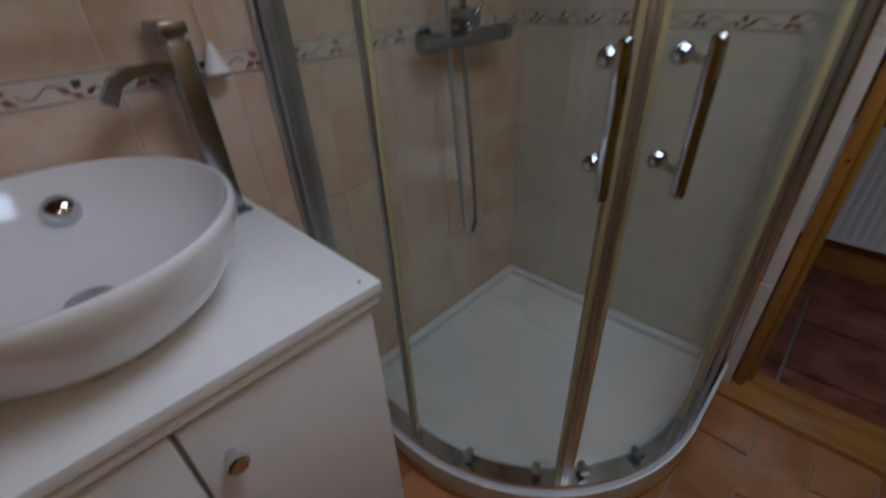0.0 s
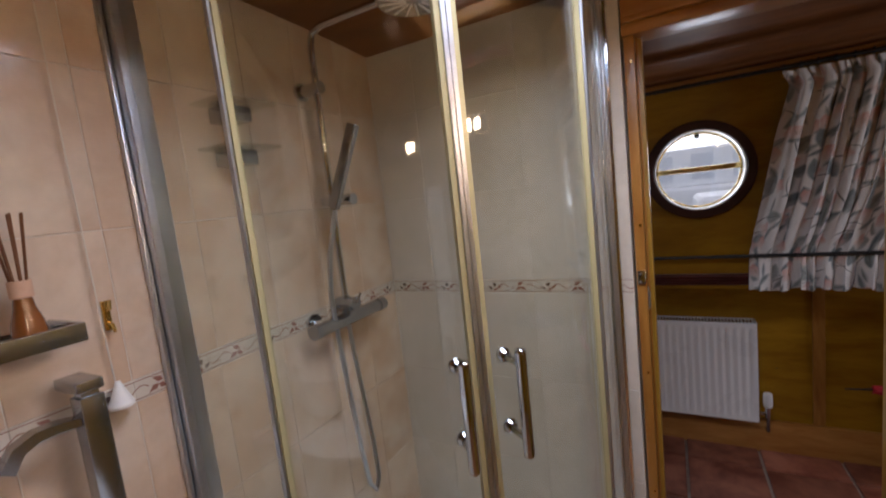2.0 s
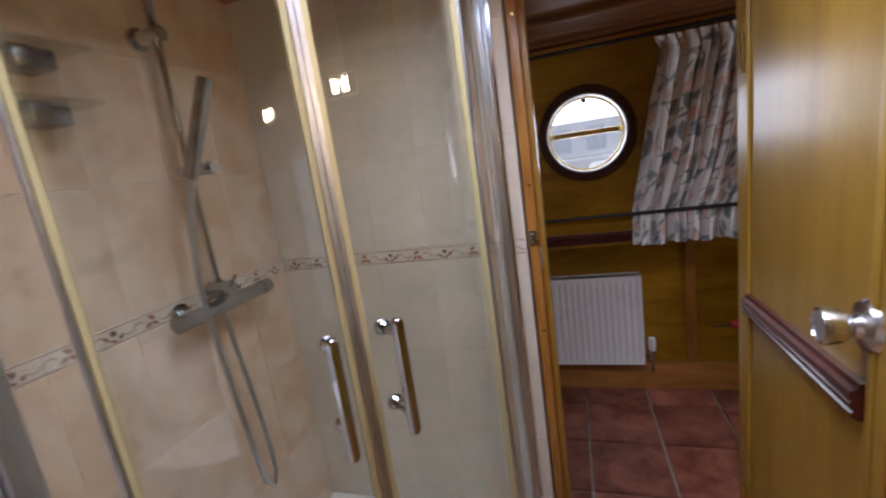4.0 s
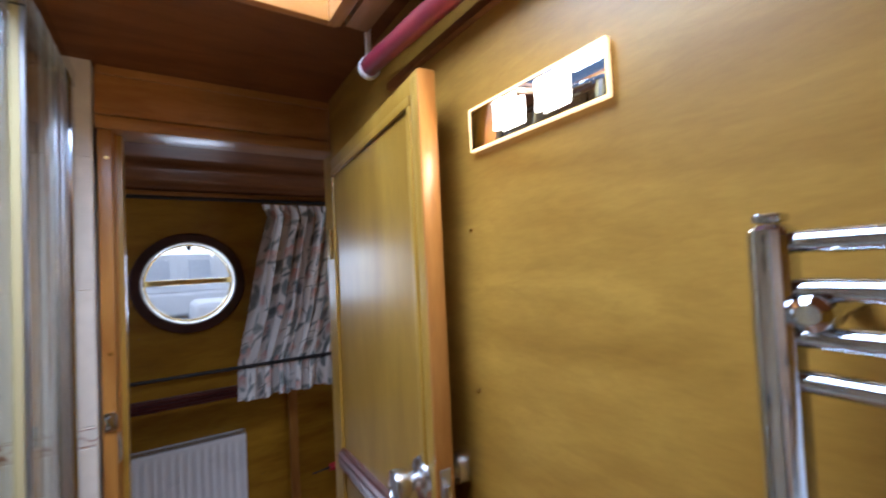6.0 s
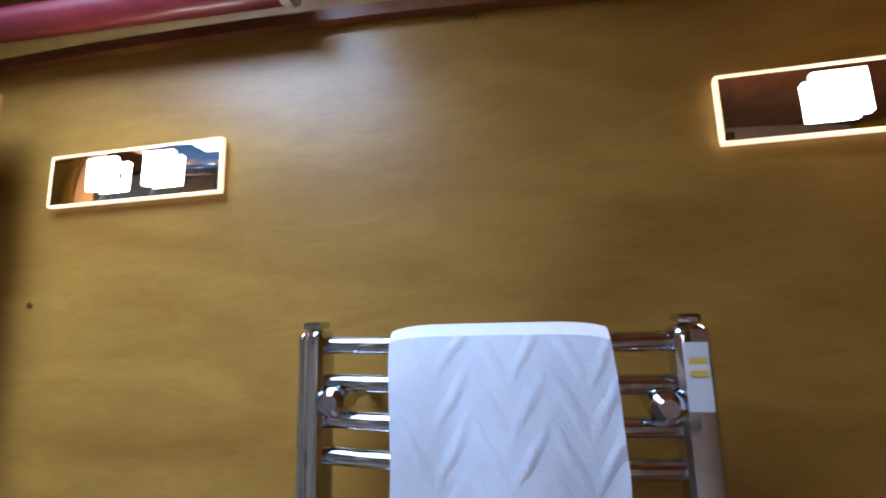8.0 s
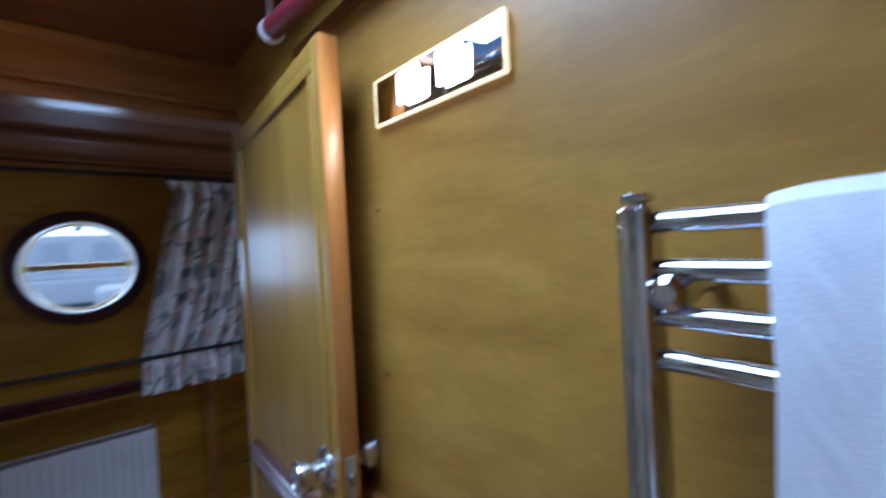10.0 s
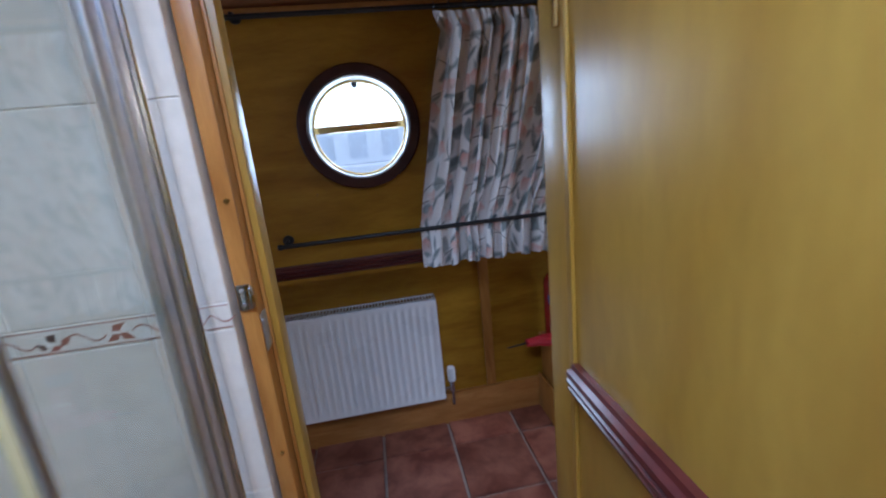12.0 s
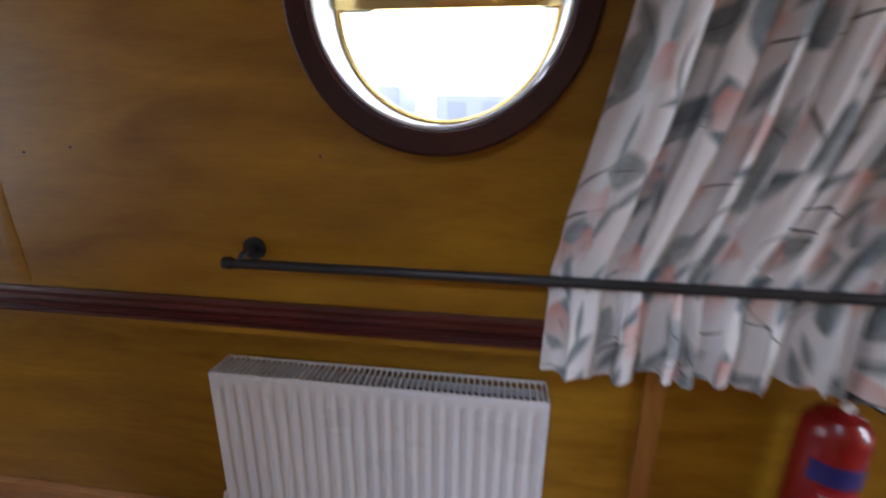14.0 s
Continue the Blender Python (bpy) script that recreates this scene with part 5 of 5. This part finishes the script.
part("diverter_lever", rd((-0.012, 1.462, 1.140), (-0.006, 1.480, 1.166), 0.004, 10), NICKEL, dv)
rs = thing("shower_riser", (XL, 1.462, 1.16), "chrome shower riser pipe with a hand shower", "shower riser")
part("pipe", tube(bmesh.new(), [(-0.048, 1.462, 1.160), (-0.048, 1.462, 1.84), (-0.040, 1.462, 1.872), (-0.005, 1.462, 1.886), (0.06, 1.462, 1.887), (0.28, 1.462, 1.887)], 0.0095, 14), CHROME, rs)
part("wall_bracket", rd((XL, 1.462, 1.735), (-0.030, 1.462, 1.735), 0.017, 20), CHROME, rs)
part("bracket_disc", rd((XL, 1.462, 1.735), (XL + 0.010, 1.462, 1.735), 0.026, 24), CHROME, rs)
sl = part("slider", rd((-0.075, 1.462, 1.430), (0.012, 1.462, 1.430), 0.014, 20), CHROME, rs)
part("slider_knob", rd((0.0125, 1.462, 1.430), (0.030, 1.462, 1.430), 0.016, 20), CHROME, sl)
hs = part("hand_shower", box(bmesh.new(), (-0.015, -0.010, -0.02), (0.015, 0.010, 0.205), 0.005, 3), NICKEL, rs, "slim square chrome hand shower")
hs.data.transform(Matrix.Translation((0.002, 1.420, 1.428)) @ pose(0, 0, 0, -8, 20, 0))
part("hose", tube(bmesh.new(), [(-0.002, 1.420, 1.405), (-0.012, 1.412, 1.36), (-0.030, 1.405, 1.28), (-0.040, 1.40, 1.18), (-0.040, 1.405, 1.05), (-0.036, 1.412, 0.90), (-0.032, 1.425, 0.72), (-0.030, 1.440, 0.60), (-0.029, 1.462, 0.565), (-0.030, 1.482, 0.60), (-0.036, 1.484, 0.72), (-0.044, 1.475, 0.88), (-0.048, 1.466, 1.0), (-0.048, 1.462, 1.076)], 0.0065, 10), BRUSHED, rs, "ribbed steel shower hose")
hd = part("overhead_rose", lathe(bmesh.new(), [(0, 0.012), (0.018, 0.012), (0.030, 0.004), (0.086, 0.000), (0.088, -0.004), (0.085, -0.007), (0, -0.007)], Matrix.Translation((0.28, 1.462, 1.868)), 40), CHROME, rs, "round overhead shower rose")
for k in range(16):
    a = 2 * math.pi * k / 16
    part("nozzle_rib", rd((0.28 + 0.02 * math.cos(a), 1.462 + 0.02 * math.sin(a), 1.8600), (0.28 + 0.08 * math.cos(a), 1.462 + 0.08 * math.sin(a), 1.8600), 0.002, 6), WHITE_PLASTIC, hd)


def soap_shelf(z):
    s = thing("soap_shelf", (XL, 1.20, z), "small glass soap shelf on chrome clamps", "shelf", "glass soap shelves")
    g = part("glass_plate", box(bmesh.new(), (XL + 0.002, 1.135, z), (XL + 0.105, 1.275, z + 0.006), 0.002), GLASS, s)
    part("clamp", box(bmesh.new(), (XL + 0.001, 1.174, z - 0.034), (XL + 0.066, 1.236, z - 0.0005), 0.004), NICKEL, s)
    part("clamp_top", box(bmesh.new(), (XL + 0.001, 1.182, z + 0.0065), (XL + 0.03, 1.228, z + 0.014), 0.003), CHROME, s)


soap_shelf(1.655)
soap_shelf(1.560)

# ---- basin end ----
CY0, CY1, CXF, CTOP = 0.05, 0.880, 0.322, 0.893
cab = thing("vanity_cabinet", (0.1, 0.46, FLOOR_B), "white laminate vanity cabinet with chrome knobs", "vanity cabinet")
part("body", bx((XL + 0.001, CY0 + 0.004, FLOOR_B), (CXF - 0.032, CY1 - 0.014, CTOP - 0.036), 0.002), WHITE_LAMINATE, cab)
YS = [(CY0 + 0.008, 0.612), (0.617, CY1 - 0.014)]
for (y0, y1), ky in zip(YS, (0.575, 0.651)):
    d = part("door", bx((CXF - 0.031, y0, FLOOR_B + 0.06), (CXF - 0.012, y1, CTOP - 0.040), 0.003), WHITE_LAMINATE, cab)
    kb = part("knob", lathe(bmesh.new(), [(0, 0), (0.006, 0), (0.006, 0.012), (0.012, 0.016), (0.013, 0.024), (0.010, 0.027), (0, 0.027)], Matrix.Translation((CXF - 0.012, ky, CTOP - 0.117)) @ pose(0, 0, 0, 0, 90, 0), 8), CHROME, d, "faceted chrome knob")
part("plinth", bx((XL + 0.001, CY0 + 0.02, FLOOR_B), (CXF - 0.05, CY1 - 0.02, FLOOR_B + 0.058)), WHITE_LAMINATE, cab)
top = thing("worktop", (0.1, 0.46, CTOP - 0.035), "white laminate vanity top with worn edges", "worktop")
part("slab", bx((XL + 0.001, CY0, CTOP - 0.017), (CXF, CY1, CTOP), 0.002), WHITE_LAMINATE, top)
part("lower_slab", bx((XL + 0.001, CY0, CTOP - 0.035), (CXF - 0.004, CY1 - 0.003, CTOP - 0.0185), 0.002), WHITE_LAMINATE, top)
part("screw", rd((CXF - 0.02, CY1 - 0.02, CTOP - 0.0005), (CXF - 0.02, CY1 - 0.02, CTOP + 0.001), 0.003, 10), BRUSHED, top)
part("upstand", bx((XL + 0.001, CY0, CTOP + 0.0005), (XL + 0.012, CY1 - 0.002, CTOP + 0.014), 0.003), WHITE_LAMINATE, top)

BXC, BYC = 0.108, 0.612
bas = thing("basin", (BXC, BYC, CTOP), "white oval ceramic vessel basin on the vanity top", "basin")
RX, RY = 0.208, 0.186
prof = [(0, 0.0), (0.50, 0.0), (0.57, 0.004), (0.72, 0.020), (0.845, 0.044), (0.93, 0.072), (0.985, 0.100), (1.0, 0.116), (0.998, 0.123), (0.985, 0.127), (0.965, 0.126), (0.945, 0.116), (0.85, 0.084), (0.66, 0.046), (0.4, 0.026), (0.12, 0.020), (0, 0.020)]
bb = part("bowl", lathe(bmesh.new(), prof, Matrix.Translation((BXC, BYC, CTOP)), 72, RX, RY), WHITE_CERAMIC, bas)
part("overflow", lathe(bmesh.new(), [(0, 0.011), (0.008, 0.010), (0.0145, 0.006), (0.0175, 0.001), (0.0175, -0.004)], Matrix.Translation((BXC - 0.158, BYC + 0.020, CTOP + 0.080)) @ pose(0, 0, 0, 0, 62, -8) @ Matrix.Scale(1.3, 4), 28), CHROME, bas, "round chrome overflow")
part("waste", lathe(bmesh.new(), [(0, 0.004), (0.024, 0.003), (0.028, 0)], Matrix.Translation((BXC, BYC, CTOP + 0.0205)), 28), BRUSHED, bas, "chrome waste plug")
part("seal", lathe(bmesh.new(), [(0.57, 0.0), (0.605, 0.0), (0.585, 0.0055)], Matrix.Translation((BXC, BYC, CTOP)), 60, RX, RY), mottled("aged sealant", (0.40, 0.28, 0.20), (0.62, 0.54, 0.46), 40, 0.7), bas, "discoloured sealant bead")

TX, TY = -0.036, 0.840
tap = thing("basin_tap", (TX, TY, CTOP), "tall square chrome basin mixer tap", "tap")
colm = part("column", box(bmesh.new(), (TX - 0.017, TY - 0.017, CTOP + 0.005), (TX + 0.017, TY + 0.017, CTOP + 0.268), 0.003), NICKEL, tap)
part("base", box(bmesh.new(), (TX - 0.026, TY - 0.026, CTOP), (TX + 0.026, TY + 0.026, CTOP + 0.0048), 0.002), NICKEL, tap)
sp = bmesh.new()
path = [(0.0, 0.232), (0.030, 0.238), (0.055, 0.238), (0.078, 0.228), (0.095, 0.203)]
dirs = Vector((-0.05, -1.0, 0)).normalized()
sd = Vector((dirs.y, -dirs.x, 0))
rings = []
for i, (d, z) in enumerate(path):
    c = Vector((TX, TY, CTOP + z)) + dirs * (d + 0.012)
    a = path[min(i + 1, 4)], path[max(i - 1, 0)]
    t = (dirs * (a[0][0] - a[1][0]) + Vector((0, 0, a[0][1] - a[1][1]))).normalized()
    u = sd.cross(t).normalized()
    rings.append([sp.verts.new(c + sd * p + u * q) for p, q in ((-0.013, -0.006 - 0.0015 * i), (0.013, -0.006 - 0.0015 * i), (0.013, 0.006), (-0.013, 0.006))])
for A, B in zip(rings, rings[1:]):
    for k in range(4):
        sp.faces.new((A[k], A[(k + 1) % 4], B[(k + 1) % 4], B[k]))
sp.faces.new(rings[0][::-1])
sp.faces.new(rings[-1])
bmesh.ops.recalc_face_normals(sp, faces=sp.faces[:])
part("spout", sp, NICKEL, tap, "flat curved waterfall spout")
part("lever", box(bmesh.new(), (TX - 0.058, TY - 0.019, CTOP + 0.275), (TX + 0.018, TY + 0.019, CTOP + 0.293), 0.004), NICKEL, tap)
part("lever_neck", bx((TX - 0.012, TY - 0.012, CTOP + 0.268), (TX + 0.012, TY + 0.012, CTOP + 0.2755)), NICKEL, tap)

# mirror, shelf, diffuser, pull cord
mi = thing("mirror", (XL, 0.5, 1.33), "frameless wall mirror over the basin shelf", "mirror")
part("glass", bx((XL + 0.002, 0.18, 1.335), (XL + 0.007, 0.775, 1.80), 0.002), MIRROR, mi)
shf = thing("mirror_shelf", (XL, 0.5, 1.25), "chrome framed glass shelf under the mirror", "shelf")
part("glass_plate", bx((XL + 0.004, 0.20, 1.262), (XL + 0.105, 0.828, 1.268)), GLASS, shf)
part("front_rail", box(bmesh.new(), (XL + 0.106, 0.195, 1.252), (XL + 0.114, 0.842, 1.280), 0.002), NICKEL, shf)
part("end_rail", box(bmesh.new(), (XL + 0.002, 0.834, 1.252), (XL + 0.1055, 0.842, 1.280), 0.002), NICKEL, shf)
part("back_rail", box(bmesh.new(), (XL + 0.001, 0.195, 1.250), (XL + 0.0035, 0.833, 1.272), 0.001), NICKEL, shf)
DX, DY = XL + 0.045, 0.800
dif = thing("reed_diffuser", (DX, DY, 1.268), "small amber reed diffuser with brown sticks on the shelf", "diffuser")
part("bottle", lathe(bmesh.new(), [(0, 0), (0.019, 0), (0.021, 0.004), (0.019, 0.022), (0.013, 0.042), (0.011, 0.058), (0, 0.058)], Matrix.Translation((DX, DY, 1.2685)), 24), AMBER, dif)
part("collar", rd((DX, DY, 1.327), (DX, DY, 1.352), 0.014, 20), mottled("pale wood collar", (0.55, 0.33, 0.22), (0.62, 0.40, 0.28), 20, 0.6), dif)
for k in range(7):
    a = 2 * math.pi * k / 7
    part("reed", rd((DX + 0.004 * math.cos(a), DY + 0.004 * math.sin(a), 1.30), (DX + 0.020 * math.cos(a), DY + 0.020 * math.sin(a), 1.45), 0.0017, 6), REED, dif)
cl = thing("cord_cleat", (XL, 0.915, 1.26), "small brass cleat on the tiled wall", "cleat")
part("plate", box(bmesh.new(), (XL + 0.001, 0.909, 1.237), (XL + 0.005, 0.921, 1.290), 0.0015), BRASS, cl)
part("horn", tube(bmesh.new(), [(XL + 0.005, 0.915, 1.252), (XL + 0.018, 0.915, 1.248), (XL + 0.022, 0.915, 1.234)], 0.003, 8), BRASS, cl)
part("horn", tube(bmesh.new(), [(XL + 0.005, 0.915, 1.272), (XL + 0.018, 0.915, 1.276), (XL + 0.022, 0.915, 1.292)], 0.003, 8), BRASS, cl)
pc = thing("pull_cord", (XL + 0.012, 0.918, 1.10), "thin cord with a white bell shaped pull", "pull cord")
part("cord", tube(bmesh.new(), [(XL + 0.012, 0.90, roof(0.9) - 0.001), (XL + 0.012, 0.900, 1.5), (XL + 0.012, 0.902, 1.25), (XL + 0.012, 0.904, 1.135)], 0.0013, 6), CORD, pc)
part("pull", lathe(bmesh.new(), [(0, 0.046), (0.004, 0.046), (0.008, 0.034), (0.014, 0.018), (0.020, 0.005), (0.019, 0), (0, 0)], Matrix.Translation((XL + 0.019, 0.904, 1.102)), 20), WHITE_PLASTIC, pc)

# ---- outside ----
WATER = mottled("grey water", (0.10, 0.13, 0.14), (0.20, 0.24, 0.26), 0.6, 0.12, 0, 0.4, 4)
HULLS = mottled("painted hull", (0.86, 0.86, 0.86), (0.90, 0.90, 0.90), 2, 0.4)
PALE_WINDOW = shader("pale tinted boat window", (0.70, 0.73, 0.77), 0.2)
b = bmesh.new()
bmesh.ops.create_grid(b, x_segments=8, y_segments=8, size=300)
b.transform(Matrix.Translation((0, 303.2, 0.2)))
solid("water", b, WATER, "grey marina water outside", "water", kind="structure")
PONTOON = mottled("bleached pontoon boards", (0.40, 0.37, 0.33), (0.50, 0.47, 0.43), 3, 0.8)
solid("pontoon", bx((-20, 7.0, 0.21), (22, 8.2, 0.55), 0.02), PONTOON, "bleached timber pontoon beyond the porthole", "pontoon", kind="structure")


def moored_boat(x, y, length, colour, h):
    t = thing("moored_boat", (x, y, 0.2), "pale moored boat across the marina", "boat", "moored boats")
    m = mottled("boat paint", colour, tuple(min(1, c * 1.15) for c in colour), 2, 0.35)
    part("hull", box(bmesh.new(), (x, y, 0.21), (x + length, y + 2.0, 0.95), 0.18, 3), HULLS, t)
    cb = part("cabin", box(bmesh.new(), (x + 0.8, y + 0.25, 0.951), (x + length - 1.2, y + 1.75, 0.95 + h), 0.10, 3), m, t)
    n = int((length - 2.4) / 1.1)
    for k in range(n):
        xx = x + 1.2 + k * 1.1
        part("window", box(bmesh.new(), (xx, y + 0.235, 1.15), (xx + 0.6, y + 0.2495, 0.75 + h), 0.01), PALE_WINDOW, cb)


for args in ((-7.5, 9.0, 8.0, (0.84, 0.85, 0.86), 0.9), (1.2, 9.3, 7.0, (0.80, 0.83, 0.86), 1.0), (9.0, 9.1, 8.5, (0.84, 0.85, 0.86), 0.9), (-2.0, 16.0, 10.0, (0.84, 0.85, 0.86), 1.2), (10, 17, 9, (0.84, 0.85, 0.86), 1.2)):
    moored_boat(*args)

nb = thing("notice_board", (5.35, 7.12, 0.55), "white notice board with two blue panels on the pontoon", "notice board")
part("panel", bx((4.82, 7.10, 0.95), (5.95, 7.14, 1.80), 0.006), HULLS, nb)
for x in (4.95, 5.80):
    part("leg", rd((x, 7.17, 0.55), (x, 7.17, 1.78), 0.03, 12), BRUSHED, nb)
for z in (1.245, 1.375):
    bp = part("blue_panel", bx((5.04, 7.088, z), (5.40, 7.0995, z + 0.115), 0.002), BLUE_PLASTIC, nb, "blue printed panel")
    part("print_bar", bx((5.09, 7.083, z + 0.045), (5.35, 7.0875, z + 0.070)), HULLS, bp)

b = bmesh.new()
box(b, (-160, 120, -5), (160, 121, 90))
solid("backdrop", b, emitter("bright overcast sky", (0.93, 0.96, 1.0), 3.2), "bright white overcast sky beyond the marina", "sky", kind="structure")

# ---- tiles, last ----
TP, TH, G = 0.171, 0.281, 0.0016
BAND0, BAND1 = 1.092, 1.133
ROWS_T = [(BAND1 + k * TH, BAND1 + (k + 1) * TH) for k in range(3)] + [(BAND0 - (k + 1) * TH, BAND0 - k * TH) for k in range(4)]


def tile_mesh(w, h, material, t=0.006):
    bm = bmesh.new()
    box(bm, (0, 0, 0), (w, t, h))
    bmesh.ops.bevel(bm, geom=list({e for f in bm.faces if f.calc_center_median().y < 1e-6 for e in f.edges}), offset=0.0012, segments=1, affect="EDGES")
    return mesh_of(bm, "tile", material, False)


TILE_CACHE = {}


def lay(parent, m, w, h, material, name="tile"):
    key = (round(w, 4), round(h, 4), material)
    if key not in TILE_CACHE:
        TILE_CACHE[key] = tile_mesh(*key)
    ob = new(name, TILE_CACHE[key])
    ob.parent = parent
    ob.matrix_basis = m
    return ob


def tile_wall(parent, place, length, z_low, z_high, material):
    n = int(math.ceil(length / TP))
    for k in range(n):
        u0, u1 = k * TP + G / 2, min((k + 1) * TP - G / 2, length)
        if u1 - u0 < 0.01:
            continue
        for z0, z1 in ROWS_T:
            a, c = max(z0 + G / 2, z_low), min(z1 - G / 2, z_high)
            if c - a > 0.01:
                lay(parent, place(u0, a), u1 - u0, c - a, material)
        lay(parent, place(u0, BAND0 + G / 2), u1 - u0, BAND1 - BAND0 - G, TILE_GREY, "border_tile")
    # printed vine on the border, a hair proud of the glaze
    bm = bmesh.new()
    for k in range(n):
        for j in range(2):
            u = k * TP + 0.045 + j * 0.085
            if u + 0.05 > length:
                continue
            zc = (BAND0 + BAND1) / 2
            def blade(cu, cz, ln, wd, ang, mi_):
                pts = [(-ln / 2, 0), (-ln * 0.15, wd / 2), (ln / 2, 0), (-ln * 0.15, -wd / 2)]
                ca, sa = math.cos(ang), math.sin(ang)
                f = bm.faces.new([bm.verts.new(place(cu + p * ca - q * sa, cz + p * sa + q * ca).to_translation() + place.out * 0.0006) for p, q in pts])
                f.material_index = mi_
            if j == 0:
                blade(u, zc + 0.005, 0.015, 0.015, 0.78, 0)
                blade(u + 0.017, zc - 0.001, 0.022, 0.010, 0.7, 1)
                blade(u + 0.004, zc - 0.010, 0.020, 0.008, 0.35, 1)
                blade(u - 0.015, zc - 0.006, 0.016, 0.009, 2.5, 0)
            else:
                blade(u, zc + 0.008, 0.022, 0.012, 0.5, 1)
                blade(u + 0.009, zc - 0.008, 0.022, 0.012, -0.5, 1)
                blade(u - 0.009, zc - 0.008, 0.020, 0.011, 3.6, 1)
            prev = None
            for q in range(13):
                f = q / 12
                cu, cz = u + 0.016 + 0.052 * f, zc + 0.007 * math.sin(f * 2 * math.pi) - 0.001
                cur_ = [bm.verts.new(place(cu, cz + s).to_translation() + place.out * 0.0005) for s in (-0.0012, 0.0012)]
                if prev:
                    fc = bm.faces.new((prev[0], cur_[0], cur_[1], prev[1]))
                    fc.material_index = 1
                prev = cur_
    for zz in (BAND0 + 0.003, BAND1 - 0.0045):
        f = bm.faces.new([bm.verts.new(place(uu, zv).to_translation() + place.out * 0.0005) for uu, zv in ((0.001, zz), (length - 0.001, zz), (length - 0.001, zz + 0.0015), (0.001, zz + 0.0015))])
        f.material_index = 1
    bmesh.ops.recalc_face_normals(bm, faces=bm.faces[:])
    me = mesh_of(bm, "border_motif", [STONE, MOTIF_ROSE], False)
    ob = new("border_motif", me)
    ob.parent = parent
    tagged(ob, "brown and rose vine print along the border tiles", kind="stuff")


def place_n(u, z):
    return Matrix.Translation((XL + u, YP, z))


def place_w(u, z):
    return Matrix.Translation((XL, YP - u, z)) @ pose(0, 0, 0, 0, 0, 0) @ Matrix(((0, -1, 0, 0), (-1, 0, 0, 0), (0, 0, 1, 0), (0, 0, 0, 1)))


place_n.out = Vector((0, -1, 0))
place_w.out = Vector((1, 0, 0))
tile_wall(wall_n, place_n, 0.684 - XL, FLOOR_B, roof(1.8) + 0.01, TILE_GREY)
tile_wall(wall_w, place_w, YP - BACK, FLOOR_B, 1.94, TILE_LAMP_TINT)


def floor_tiles(parent, x0, x1, y0, y1, px, py, ox, oy, z, gap, material, name="tile", thick=0.012, stagger=0.0):
    bm = bmesh.new()
    box(bm, (-px / 2 + gap / 2, -py / 2 + gap / 2, -thick), (px / 2 - gap / 2, py / 2 - gap / 2, 0), 0.0)
    bmesh.ops.bevel(bm, geom=list({e for f in bm.faces if f.calc_center_median().z > -1e-6 for e in f.edges}), offset=0.003, segments=2, affect="EDGES")
    me = mesh_of(bm, name, material)
    rnd = random.Random(3)
    i0, i1 = math.floor((x0 - ox) / px), math.ceil((x1 - ox) / px)
    j0, j1 = math.floor((y0 - oy) / py), math.ceil((y1 - oy) / py)
    for i in range(i0, i1):
        for j in range(j0 - 1, j1 + 1):
            cx, cy = ox + (i + 0.5) * px, oy + (j + 0.5 + (stagger if i % 2 else 0.0)) * py
            if cx < x0 or cx > x1 or cy < y0 or cy > y1:
                continue
            ob = new(name, me)
            ob.parent = parent
            ob.matrix_basis = pose(cx, cy, z + rnd.uniform(-0.0008, 0.0008), rnd.uniform(-0.12, 0.12), rnd.uniform(-0.12, 0.12), 0)


floor_tiles(floor_c, CX0, CX1, YC - 0.02, YH, 0.315, 0.315, 0.800, 2.82 - 0.315, 0.0, 0.012, TERRACOTTA)
floor_tiles(floor_b, XL, XB, BACK, 1.75, 0.1225, 0.275, 0.785, 1.745 - 0.275, FLOOR_B, 0.003, BATH_TILE, thick=0.006, stagger=0.45)
